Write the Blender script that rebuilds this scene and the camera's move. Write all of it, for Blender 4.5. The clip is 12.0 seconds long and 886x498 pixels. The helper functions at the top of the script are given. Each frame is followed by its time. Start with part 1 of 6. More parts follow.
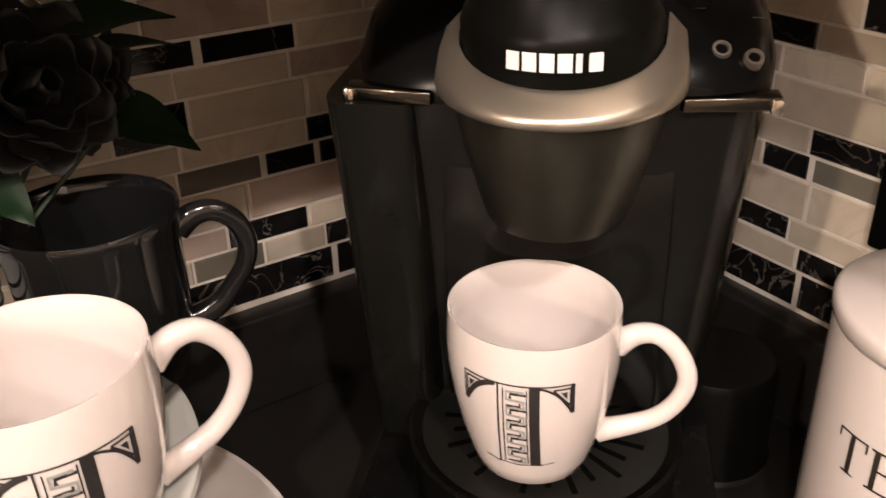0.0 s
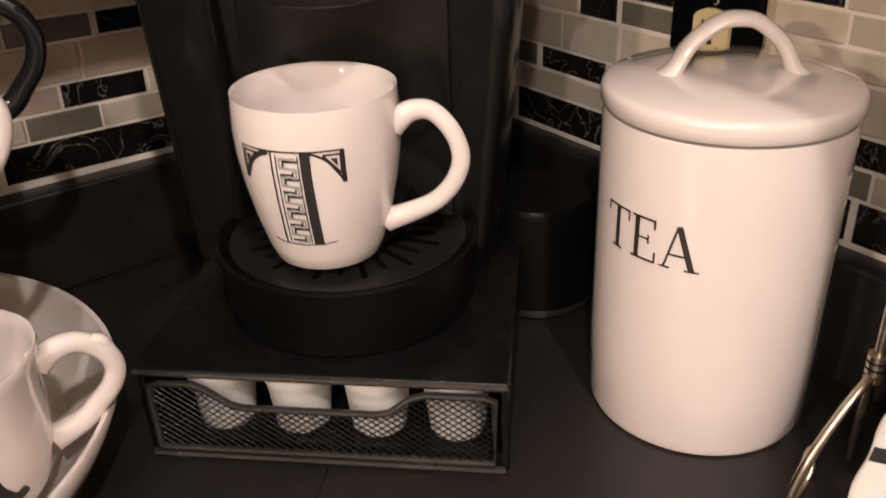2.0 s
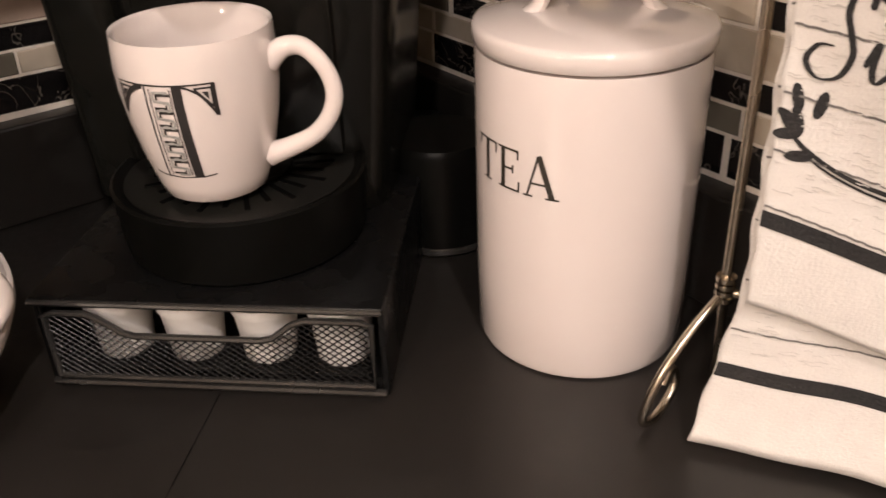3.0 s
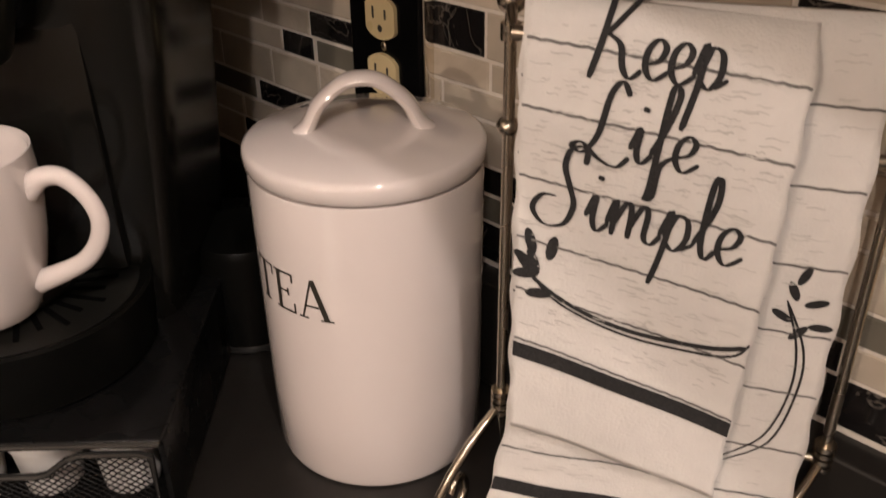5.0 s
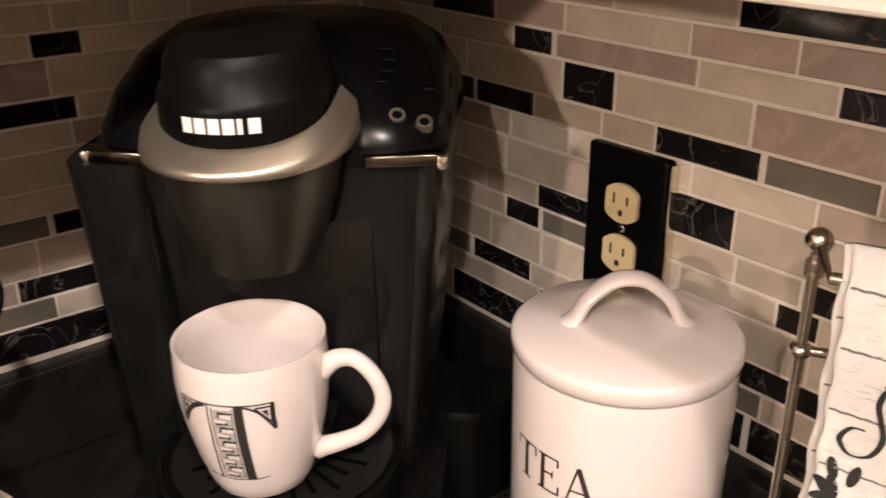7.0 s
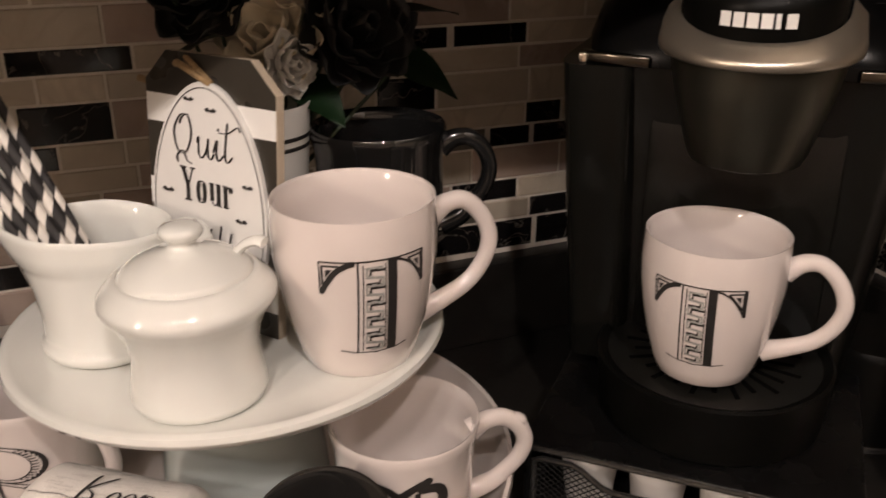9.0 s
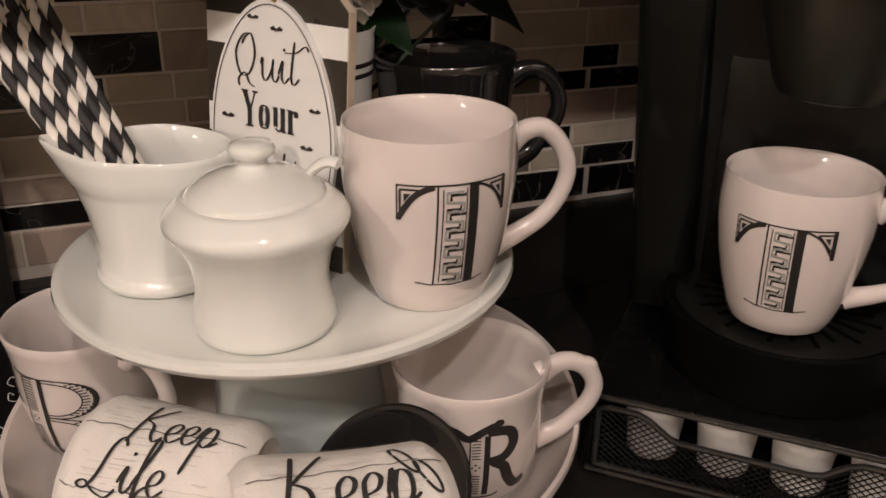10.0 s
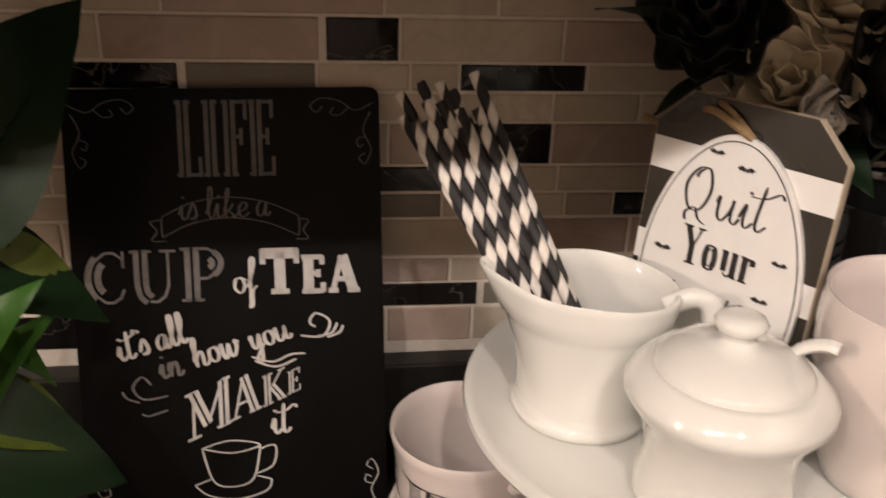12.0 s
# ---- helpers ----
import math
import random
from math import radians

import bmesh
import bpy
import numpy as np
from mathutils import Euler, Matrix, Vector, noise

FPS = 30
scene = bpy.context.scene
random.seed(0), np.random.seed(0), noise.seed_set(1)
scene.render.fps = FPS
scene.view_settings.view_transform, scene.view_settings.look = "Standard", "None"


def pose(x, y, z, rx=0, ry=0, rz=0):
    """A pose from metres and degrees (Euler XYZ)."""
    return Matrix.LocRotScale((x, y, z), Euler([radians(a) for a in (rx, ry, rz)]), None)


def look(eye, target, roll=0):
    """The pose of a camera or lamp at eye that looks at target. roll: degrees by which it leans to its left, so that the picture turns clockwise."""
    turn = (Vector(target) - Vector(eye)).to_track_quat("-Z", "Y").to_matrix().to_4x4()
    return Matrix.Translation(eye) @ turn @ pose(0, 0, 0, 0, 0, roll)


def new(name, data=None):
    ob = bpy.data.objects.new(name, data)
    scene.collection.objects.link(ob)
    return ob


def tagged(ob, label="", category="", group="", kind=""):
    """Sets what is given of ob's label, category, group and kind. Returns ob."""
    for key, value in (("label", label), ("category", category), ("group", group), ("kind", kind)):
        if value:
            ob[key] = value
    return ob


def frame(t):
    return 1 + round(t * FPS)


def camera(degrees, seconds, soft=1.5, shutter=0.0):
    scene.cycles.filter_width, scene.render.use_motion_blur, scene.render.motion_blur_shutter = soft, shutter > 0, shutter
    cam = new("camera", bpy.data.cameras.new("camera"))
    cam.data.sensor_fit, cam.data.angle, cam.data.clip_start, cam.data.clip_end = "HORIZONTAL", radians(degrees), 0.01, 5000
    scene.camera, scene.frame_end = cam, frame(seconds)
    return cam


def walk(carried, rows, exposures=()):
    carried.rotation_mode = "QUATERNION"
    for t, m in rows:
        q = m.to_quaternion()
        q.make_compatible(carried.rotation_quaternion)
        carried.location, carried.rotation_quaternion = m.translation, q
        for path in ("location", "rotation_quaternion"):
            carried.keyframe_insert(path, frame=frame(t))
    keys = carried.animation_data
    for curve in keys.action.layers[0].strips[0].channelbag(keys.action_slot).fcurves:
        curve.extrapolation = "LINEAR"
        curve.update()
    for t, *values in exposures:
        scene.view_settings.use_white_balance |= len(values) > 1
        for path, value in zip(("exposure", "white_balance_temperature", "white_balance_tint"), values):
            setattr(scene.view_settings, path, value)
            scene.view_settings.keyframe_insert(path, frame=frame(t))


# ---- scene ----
cam = camera(53.1, 12.0, 1.5, 0.35)
PATH = [
    (0, (0.053, 0.018, 0.456), (0.994, 1.505, -0.495), -2.1),
    (0.5, (0.069, -0.011, 0.447), (1.039, 1.472, -0.481), -1.8),
    (1, (0.097, -0.042, 0.434), (1.1, 1.429, -0.477), -2.2),
    (1.5, (0.086, -0.076, 0.393), (1.105, 1.379, -0.526), -2.3),
    (2, (0.082, -0.091, 0.359), (1.118, 1.334, -0.588), -2.0),
    (2.5, (0.087, -0.119, 0.346), (1.133, 1.274, -0.636), -2.0),
    (2.7, (0.099, -0.135, 0.347), (1.121, 1.265, -0.651), -2.3),
    (4.3, (0.153, -0.18, 0.371), (1.328, 1.059, -0.67), -0.8),
    (4.5, (0.165, -0.181, 0.377), (1.362, 1.049, -0.649), -0.7),
    (5, (0.184, -0.176, 0.399), (1.405, 1.063, -0.587), -0.7),
    (5.5, (0.179, -0.15, 0.424), (1.416, 1.121, -0.499), -1.0),
    (6, (0.152, -0.126, 0.447), (1.375, 1.183, -0.443), -1.6),
    (6.5, (0.129, -0.114, 0.463), (1.321, 1.251, -0.382), -0.9),
    (7, (0.105, -0.109, 0.471), (1.241, 1.321, -0.345), -0.8),
    (7.5, (0.064, -0.113, 0.472), (1.079, 1.417, -0.323), -1.0),
    (7.7, (0.044, -0.11, 0.472), (0.998, 1.463, -0.314), -1.2),
    (9.3, (-0.07, -0.092, 0.418), (0.569, 1.624, -0.386), -0.2),
    (9.5, (-0.078, -0.089, 0.414), (0.543, 1.627, -0.403), -0.1),
    (10, (-0.083, -0.069, 0.394), (0.57, 1.622, -0.452), 0.4),
    (10.5, (-0.112, -0.036, 0.387), (0.526, 1.648, -0.482), 0.3),
    (11, (-0.141, -0.016, 0.401), (0.451, 1.686, -0.467), 1.4),
    (11.5, (-0.168, 0.01, 0.422), (0.211, 1.774, -0.442), 2.4),
    (12, (-0.191, 0.025, 0.442), (0.034, 1.827, -0.396), 1.4),
]
EXPOSURE = [(0, 0.48), (1.2, 0.33), (2.0, 0.20), (2.7, 0.16), (4.3, -0.10), (5.5, -0.42), (6.5, 0.28), (7.5, 0.48), (9.3, -0.62), (10.5, -0.72), (11.2, -0.84), (11.6, -0.76), (12, -0.38)]
walk(cam, [(t, look(eye, target, roll)) for t, eye, target, roll in PATH], EXPOSURE)

# ---- world and lights ----
world = bpy.data.worlds.new("world")
scene.world = world
world.use_nodes = True
world.node_tree.nodes["Background"].inputs[0].default_value = (1.0, 0.82, 0.62, 1)
world.node_tree.nodes["Background"].inputs[1].default_value = 0.06


def lamp(name, kind, m, energy, color, size):
    data = bpy.data.lights.new(name, kind)
    data.energy, data.color = energy, color
    if kind == "AREA":
        data.shape, data.size, data.size_y = "RECTANGLE", size, size * 0.5
    else:
        data.shadow_soft_size = size
    ob = new(name, data)
    ob.matrix_world = m
    return ob


# three ceiling bulbs behind the viewer, and a warmer pendant farther down the room
for p, power in (((-0.10, -0.92, 1.46), 52.0), ((-0.70, -0.92, 1.46), 42.0), ((-1.20, -0.92, 1.46), 46.0)):
    lamp("ceiling_bulb", "POINT", Matrix.Translation(p), power, (1.0, 0.87, 0.81), 0.032)
lamp("pendant_bulb", "POINT", Matrix.Translation((-2.25, -0.45, 1.02)), 82.0, (1.0, 0.80, 0.66), 0.05)

# ---- materials ----


def material(name, color, rough=0.5, metal=0.0, coat=0.0, noise_scale=40.0, vary=0.08, bump=0.0, bump_scale=200.0, island=False,
             random_vary=0.0, spec=0.5, trans=0.0, wear=0.0):
    m = bpy.data.materials.new(name)
    m.use_nodes = True
    nt = m.node_tree
    b = nt.nodes["Principled BSDF"]
    b.inputs["Roughness"].default_value = rough
    b.inputs["Metallic"].default_value = metal
    b.inputs["Coat Weight"].default_value = coat
    b.inputs["Coat Roughness"].default_value = 0.025
    b.inputs["Specular IOR Level"].default_value = spec
    b.inputs["Transmission Weight"].default_value = trans
    tc = nt.nodes.new("ShaderNodeTexCoord")
    n1 = nt.nodes.new("ShaderNodeTexNoise")
    n1.inputs["Scale"].default_value = noise_scale
    n1.inputs["Detail"].default_value = 6
    nt.links.new(tc.outputs["Object"], n1.inputs["Vector"])
    n2 = nt.nodes.new("ShaderNodeTexNoise")
    n2.inputs["Scale"].default_value = noise_scale * 0.14
    n2.inputs["Detail"].default_value = 3
    nt.links.new(tc.outputs["Object"], n2.inputs["Vector"])
    add = nt.nodes.new("ShaderNodeMath")
    add.operation = "ADD"
    nt.links.new(n1.outputs[0], add.inputs[0])
    nt.links.new(n2.outputs[0], add.inputs[1])
    mr = nt.nodes.new("ShaderNodeMapRange")
    mr.inputs[1].default_value, mr.inputs[2].default_value = 0.6, 1.4
    mr.inputs[3].default_value, mr.inputs[4].default_value = 1 - vary, 1 + vary
    nt.links.new(add.outputs[0], mr.inputs[0])
    hsv = nt.nodes.new("ShaderNodeHueSaturation")
    hsv.inputs["Color"].default_value = (*color, 1)
    value = mr.outputs[0]
    if random_vary:
        if island:
            src = nt.nodes.new("ShaderNodeNewGeometry").outputs["Random Per Island"]
        else:
            src = nt.nodes.new("ShaderNodeObjectInfo").outputs["Random"]
        r = nt.nodes.new("ShaderNodeMapRange")
        r.inputs[3].default_value, r.inputs[4].default_value = 1 - random_vary, 1 + random_vary
        nt.links.new(src, r.inputs[0])
        mul = nt.nodes.new("ShaderNodeMath")
        mul.operation = "MULTIPLY"
        nt.links.new(value, mul.inputs[0])
        nt.links.new(r.outputs[0], mul.inputs[1])
        value = mul.outputs[0]
    nt.links.new(value, hsv.inputs["Value"])
    nt.links.new(hsv.outputs[0], b.inputs["Base Color"])
    rr = nt.nodes.new("ShaderNodeMapRange")
    rr.inputs[1].default_value, rr.inputs[2].default_value = 0.3, 0.7
    rr.inputs[3].default_value, rr.inputs[4].default_value = max(0.02, rough - 0.05 - wear), rough + 0.05 + wear
    nt.links.new(n2.outputs[0], rr.inputs[0])
    nt.links.new(rr.outputs[0], b.inputs["Roughness"])
    if bump:
        n3 = nt.nodes.new("ShaderNodeTexNoise")
        n3.inputs["Scale"].default_value = bump_scale
        n3.inputs["Detail"].default_value = 4
        nt.links.new(tc.outputs["Object"], n3.inputs["Vector"])
        bp = nt.nodes.new("ShaderNodeBump")
        bp.inputs["Strength"].default_value = bump
        bp.inputs["Distance"].default_value = 0.002
        nt.links.new(n3.outputs[0], bp.inputs["Height"])
        nt.links.new(bp.outputs[0], b.inputs["Normal"])
    return m


def veined(name, base, vein, scale, width, rough, random_vary=0.15, coat=0.0, amount=1.0):
    """Marble: thin veins along the level lines of a warped noise."""
    m = material(name, base, rough, vary=0.15, random_vary=random_vary, coat=coat)
    nt = m.node_tree
    b, hsv = nt.nodes["Principled BSDF"], nt.nodes["Hue/Saturation/Value"]
    geo = nt.nodes.new("ShaderNodeNewGeometry")
    n = nt.nodes.new("ShaderNodeTexNoise")
    n.inputs["Scale"].default_value, n.inputs["Detail"].default_value, n.inputs["Distortion"].default_value = scale, 5, 0.8
    nt.links.new(geo.outputs["Position"], n.inputs["Vector"])
    sub = nt.nodes.new("ShaderNodeMath")
    sub.operation = "SUBTRACT"
    sub.inputs[1].default_value = 0.5
    nt.links.new(n.outputs[0], sub.inputs[0])
    ab = nt.nodes.new("ShaderNodeMath")
    ab.operation = "ABSOLUTE"
    nt.links.new(sub.outputs[0], ab.inputs[0])
    r = nt.nodes.new("ShaderNodeMapRange")
    r.inputs[1].default_value, r.inputs[2].default_value, r.inputs[3].default_value, r.inputs[4].default_value = 0.0, width, amount, 0.0
    nt.links.new(ab.outputs[0], r.inputs[0])
    mix = nt.nodes.new("ShaderNodeMix")
    mix.data_type = "RGBA"
    mix.inputs[7].default_value = (*vein, 1)
    nt.links.new(r.outputs[0], mix.inputs[0])
    nt.links.new(hsv.outputs[0], mix.inputs[6])
    nt.links.new(mix.outputs[2], b.inputs["Base Color"])
    return m


CERAMIC = material("white_glazed_ceramic", (0.69, 0.625, 0.59), 0.07, coat=1.0, noise_scale=30, vary=0.02)
PORCELAIN = material("porcelain", (0.735, 0.745, 0.705), 0.06, coat=1.0, noise_scale=30, vary=0.02)
INK = material("black_print", (0.018, 0.016, 0.015), 0.45, noise_scale=400, vary=0.3)
INK_GREY = material("grey_print", (0.30, 0.30, 0.28), 0.45, noise_scale=400, vary=0.2)
BLACK_PLASTIC = material("black_gloss_plastic", (0.003, 0.003, 0.003), 0.20, noise_scale=60, vary=0.2, wear=0.02, spec=0.12)
BLACK_SATIN = material("black_satin_plastic", (0.003, 0.003, 0.0026), 0.33, noise_scale=80, vary=0.2, bump=0.04, bump_scale=900, spec=0.075)
SMOKE = material("smoked_tank", (0.006, 0.006, 0.005), 0.12, noise_scale=20, vary=0.3, wear=0.03, spec=0.16)
GUNMETAL = material("brushed_gunmetal", (0.080, 0.077, 0.060), 0.32, metal=0.9, noise_scale=60, vary=0.15)
SILVER = material("satin_silver", (0.46, 0.42, 0.35), 0.34, metal=0.9, noise_scale=14, vary=0.03)
CHROME = material("chrome", (0.75, 0.70, 0.62), 0.10, metal=1.0, noise_scale=60, vary=0.04)
NICKEL = material("brushed_nickel", (0.48, 0.42, 0.34), 0.26, metal=1.0, noise_scale=120, vary=0.12)
BLACK_METAL = material("black_powder_coat", (0.004, 0.004, 0.004), 0.28, noise_scale=200, vary=0.2, bump=0.1, bump_scale=1500, spec=0.20)
TOWER_BLACK = material("black_glossy_casing", (0.0042, 0.0042, 0.0034), 0.20, noise_scale=30, vary=0.2, bump=0.03, bump_scale=60, spec=0.42)
TRAY_GREY = material("charcoal_tray_plastic", (0.0075, 0.0075, 0.0065), 0.34, noise_scale=80, vary=0.15, spec=0.3)
RAIL_BLACK = material("black_enamel_wire", (0.05, 0.048, 0.045), 0.24, metal=0.55, noise_scale=200, vary=0.2, spec=1.0)
DARK_CHROME = material("smoked_chrome", (0.13, 0.12, 0.10), 0.16, metal=1.0, noise_scale=60, vary=0.1)
CABINET_PAINT = material("cream_cabinet_paint", (0.60, 0.55, 0.48), 0.4, noise_scale=20, vary=0.04)
# white ceramic, with the shade under the plate put into this blue-grey
PEDESTAL_SHADED = material("shaded_white_glaze", (0.50, 0.56, 0.54), 0.12, coat=0.8, noise_scale=30, vary=0.03)
SLOT_BLACK = material("dark_slot", (0.002, 0.002, 0.002), 0.6, spec=0.02)
BLACK_CERAMIC = material("black_glazed_ceramic", (0.008, 0.008, 0.008), 0.10, coat=0.4, noise_scale=40, vary=0.2)
GRANITE = material("black_honed_stone", (0.014, 0.0125, 0.011), 0.38, noise_scale=900, vary=0.12, bump=0.04, bump_scale=900, wear=0.015, spec=0.42)
GROUT = material("pale_grout", (0.70, 0.64, 0.56), 0.8, noise_scale=300, vary=0.1, bump=0.3, bump_scale=900)
TILE_BLACK = veined("black_marble_tile", (0.010, 0.009, 0.009), (0.24, 0.21, 0.18), 26, 0.010, 0.12, amount=0.5)
TILE_LIGHT = veined("cream_stone_tile", (0.56, 0.485, 0.385), (0.47, 0.395, 0.305), 14, 0.05, 0.22, random_vary=0.17, amount=0.5)
TILE_PINK = veined("rose_beige_stone_tile", (0.42, 0.325, 0.27), (0.48, 0.385, 0.32), 18, 0.05, 0.20, amount=0.5)
TILE_GREY = material("grey_glass_tile", (0.16, 0.145, 0.115), 0.12, noise_scale=60, vary=0.1, random_vary=0.15)
PAINT = material("warm_wall_paint", (0.34, 0.29, 0.245), 0.7, noise_scale=30, vary=0.05, bump=0.1)
WOOD_DARK = material("dark_cabinet_wood", (0.10, 0.06, 0.04), 0.4, noise_scale=20, vary=0.2)
FLOORING = material("brown_floor", (0.22, 0.15, 0.10), 0.5, noise_scale=12, vary=0.2)
OUTLET_IVORY = material("ivory_plastic", (0.62, 0.50, 0.28), 0.3, noise_scale=60, vary=0.05)
TOWEL = material("white_cotton_weave", (0.70, 0.67, 0.63), 0.9, noise_scale=90, vary=0.06, bump=0.28, bump_scale=620)
TOWEL_LINE = material("grey_woven_line", (0.16, 0.15, 0.14), 0.9, noise_scale=400, vary=0.4)
GRAIN = material("pale_grain_print", (0.56, 0.535, 0.50), 0.9, noise_scale=300, vary=0.2)
TOWEL_BLACK = material("black_woven_print", (0.018, 0.017, 0.017), 0.85, noise_scale=500, vary=0.5, bump=0.6, bump_scale=500)
CARD_WHITE = material("white_printed_board", (0.74, 0.73, 0.70), 0.55, noise_scale=100, vary=0.03)
CARD_BLACK = material("charcoal_printed_board", (0.030, 0.026, 0.020), 0.30, noise_scale=100, vary=0.15)
EDGE_WOOD = material("pale_board_edge", (0.50, 0.42, 0.32), 0.6, noise_scale=100, vary=0.1)
TWINE = material("jute_twine", (0.33, 0.22, 0.11), 0.9, noise_scale=600, vary=0.4, bump=0.8, bump_scale=1500)
CHALKBOARD = material("black_sign_paint", (0.003, 0.0028, 0.0028), 0.38, noise_scale=40, vary=0.3, spec=0.10)
CHALK_WHITE = material("chalk_white_print", (0.56, 0.54, 0.51), 0.6, noise_scale=500, vary=0.15)
CHALK_GREY = material("chalk_grey_print", (0.14, 0.128, 0.12), 0.6, noise_scale=700, vary=0.35)
STRAW_WHITE = material("white_paper", (0.74, 0.70, 0.64), 0.75, noise_scale=200, vary=0.05)
STRAW_BLACK = material("black_paper", (0.022, 0.02, 0.02), 0.7, noise_scale=200, vary=0.15)
POD_WHITE = material("pod_plastic", (0.76, 0.74, 0.71), 0.35, noise_scale=60, vary=0.03)
FOILS = [material("foil_" + n, c, 0.35, metal=0.3) for n, c in (("brown", (0.10, 0.03, 0.02)), ("green", (0.02, 0.07, 0.04)),
                                                                ("dark", (0.05, 0.03, 0.03)), ("violet", (0.08, 0.02, 0.07)))]
CREAM_PETAL = material("cream_silk_petal", (0.72, 0.64, 0.48), 0.8, noise_scale=60, vary=0.12)
WHITE_TISSUE = material("white_tissue", (0.74, 0.72, 0.68), 0.8, noise_scale=60, vary=0.05)
BLACK_PETAL = material("black_silk_petal", (0.006, 0.006, 0.006), 0.62, noise_scale=60, vary=0.3)
STEM = material("dark_green_stem", (0.03, 0.05, 0.025), 0.6)
LEAF = material("green_leaf", (0.030, 0.085, 0.012), 0.4, spec=0.22, noise_scale=45, vary=0.35, bump=0.2, bump_scale=120)
LEAF_PALE = material("variegated_leaf", (0.080, 0.105, 0.018), 0.45, spec=0.2, noise_scale=60, vary=0.45, bump=0.2, bump_scale=120)
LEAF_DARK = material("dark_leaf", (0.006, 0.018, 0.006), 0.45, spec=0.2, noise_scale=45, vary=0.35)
TERRACOTTA = material("dark_pot", (0.06, 0.05, 0.045), 0.5)

# ---- mesh helpers ----


def finish(bm, name, mat, smooth=True, angle=40):
    bmesh.ops.recalc_face_normals(bm, faces=bm.faces)
    me = bpy.data.meshes.new(name)
    bm.to_mesh(me)
    bm.free()
    for m in mat if isinstance(mat, (list, tuple)) else [mat]:
        me.materials.append(m)
    if smooth:
        me.shade_smooth()
        me.set_sharp_from_angle(angle=radians(angle))
    return me


def part(name, bm, mat, parent, label="", smooth=True, angle=40):
    ob = new(name, finish(bm, name, mat, smooth, angle))
    ob.parent = parent
    return tagged(ob, label)


def thing(name, m, label, category, group="", kind=""):
    ob = new(name)
    ob.empty_display_size = 0.02
    ob.matrix_world = m
    return tagged(ob, label, category, group, kind)


def solo(name, bm, mat, m, label, category, group="", kind="", smooth=True, angle=40):
    ob = new(name, finish(bm, name, mat, smooth, angle))
    ob.matrix_world = m
    return tagged(ob, label, category, group, kind)


def spline(points, n=6, closed=False):
    """A smooth line through the points."""
    P = [Vector(p) for p in points]
    out, k = [], len(P)
    for i in range(k if closed else k - 1):
        if closed:
            a, b, c, d = (P[(i + j) % k] for j in (-1, 0, 1, 2))
        else:
            a, b, c, d = P[max(i - 1, 0)], P[i], P[i + 1], P[min(i + 2, k - 1)]
        for j in range(n):
            t = j / n
            out.append(0.5 * ((2 * b) + (c - a) * t + (2 * a - 5 * b + 4 * c - d) * t * t + (3 * b - a - 3 * c + d) * t ** 3))
    if not closed:
        out.append(P[-1])
    return out


def lathe(profile, seg=56, bm=None, squash=None):
    """Revolves a profile of (r, z); a radius of 0 closes the pole. squash(angle, r, z) may move a point."""
    bm = bm or bmesh.new()
    rings = []
    for r, z in profile:
        if r < 1e-6:
            rings.append([bm.verts.new((0, 0, z))])
        else:
            ring = []
            for i in range(seg):
                a = 2 * math.pi * i / seg
                ring.append(bm.verts.new(squash(a, r, z) if squash else (r * math.cos(a), r * math.sin(a), z)))
            rings.append(ring)
    for p, q in zip(rings, rings[1:]):
        for i in range(seg):
            j = (i + 1) % seg
            if len(p) == 1 and len(q) == 1:
                break
            if len(p) == 1:
                bm.faces.new((p[0], q[i], q[j]))
            elif len(q) == 1:
                bm.faces.new((p[i], p[j], q[0]))
            else:
                bm.faces.new((p[i], p[j], q[j], q[i]))
    return bm


def tube(points, radius, seg=10, bm=None, flat=1.0, cap=True, up=(0, 0, 1)):
    """Sweeps a round or flattened section along the points; radius is a number or one for each point."""
    bm = bm or bmesh.new()
    P = [Vector(p) for p in points]
    rings, side = [], None
    for i, p in enumerate(P):
        d = (P[min(i + 1, len(P) - 1)] - P[max(i - 1, 0)]).normalized()
        if side is None:
            side = d.cross(Vector(up))
            if side.length < 1e-3:
                side = d.cross(Vector((1, 0.3, 0)))
        side = (side - d * side.dot(d)).normalized()
        other = d.cross(side)
        r = radius[i] if isinstance(radius, (list, tuple)) else radius
        rings.append([bm.verts.new(p + side * (r * flat * math.cos(a)) + other * (r * math.sin(a)))
                      for a in (2 * math.pi * k / seg for k in range(seg))])
    for a, b in zip(rings, rings[1:]):
        for i in range(seg):
            j = (i + 1) % seg
            bm.faces.new((a[i], a[j], b[j], b[i]))
    if cap:
        bm.faces.new(rings[0])
        bm.faces.new(rings[-1])
    return bm


def block(x0, x1, y0, y1, z0, z1, bevel=0.0, seg=2, bm=None, only=None):
    b2 = bmesh.new()
    bmesh.ops.create_cube(b2, size=1)
    for v in b2.verts:
        v.co = ((x0 + x1) / 2 + v.co.x * (x1 - x0), (y0 + y1) / 2 + v.co.y * (y1 - y0), (z0 + z1) / 2 + v.co.z * (z1 - z0))
    if bevel:
        edges = b2.edges
        if only == "z":
            edges = [e for e in b2.edges if abs(e.verts[0].co.z - e.verts[1].co.z) > 1e-6]
        bmesh.ops.bevel(b2, geom=list(edges), offset=bevel, segments=seg, affect="EDGES", profile=0.5)
    if bm is None:
        return b2
    me = bpy.data.meshes.new("tmp")
    b2.to_mesh(me)
    bm.from_mesh(me)
    bpy.data.meshes.remove(me)
    b2.free()
    return bm


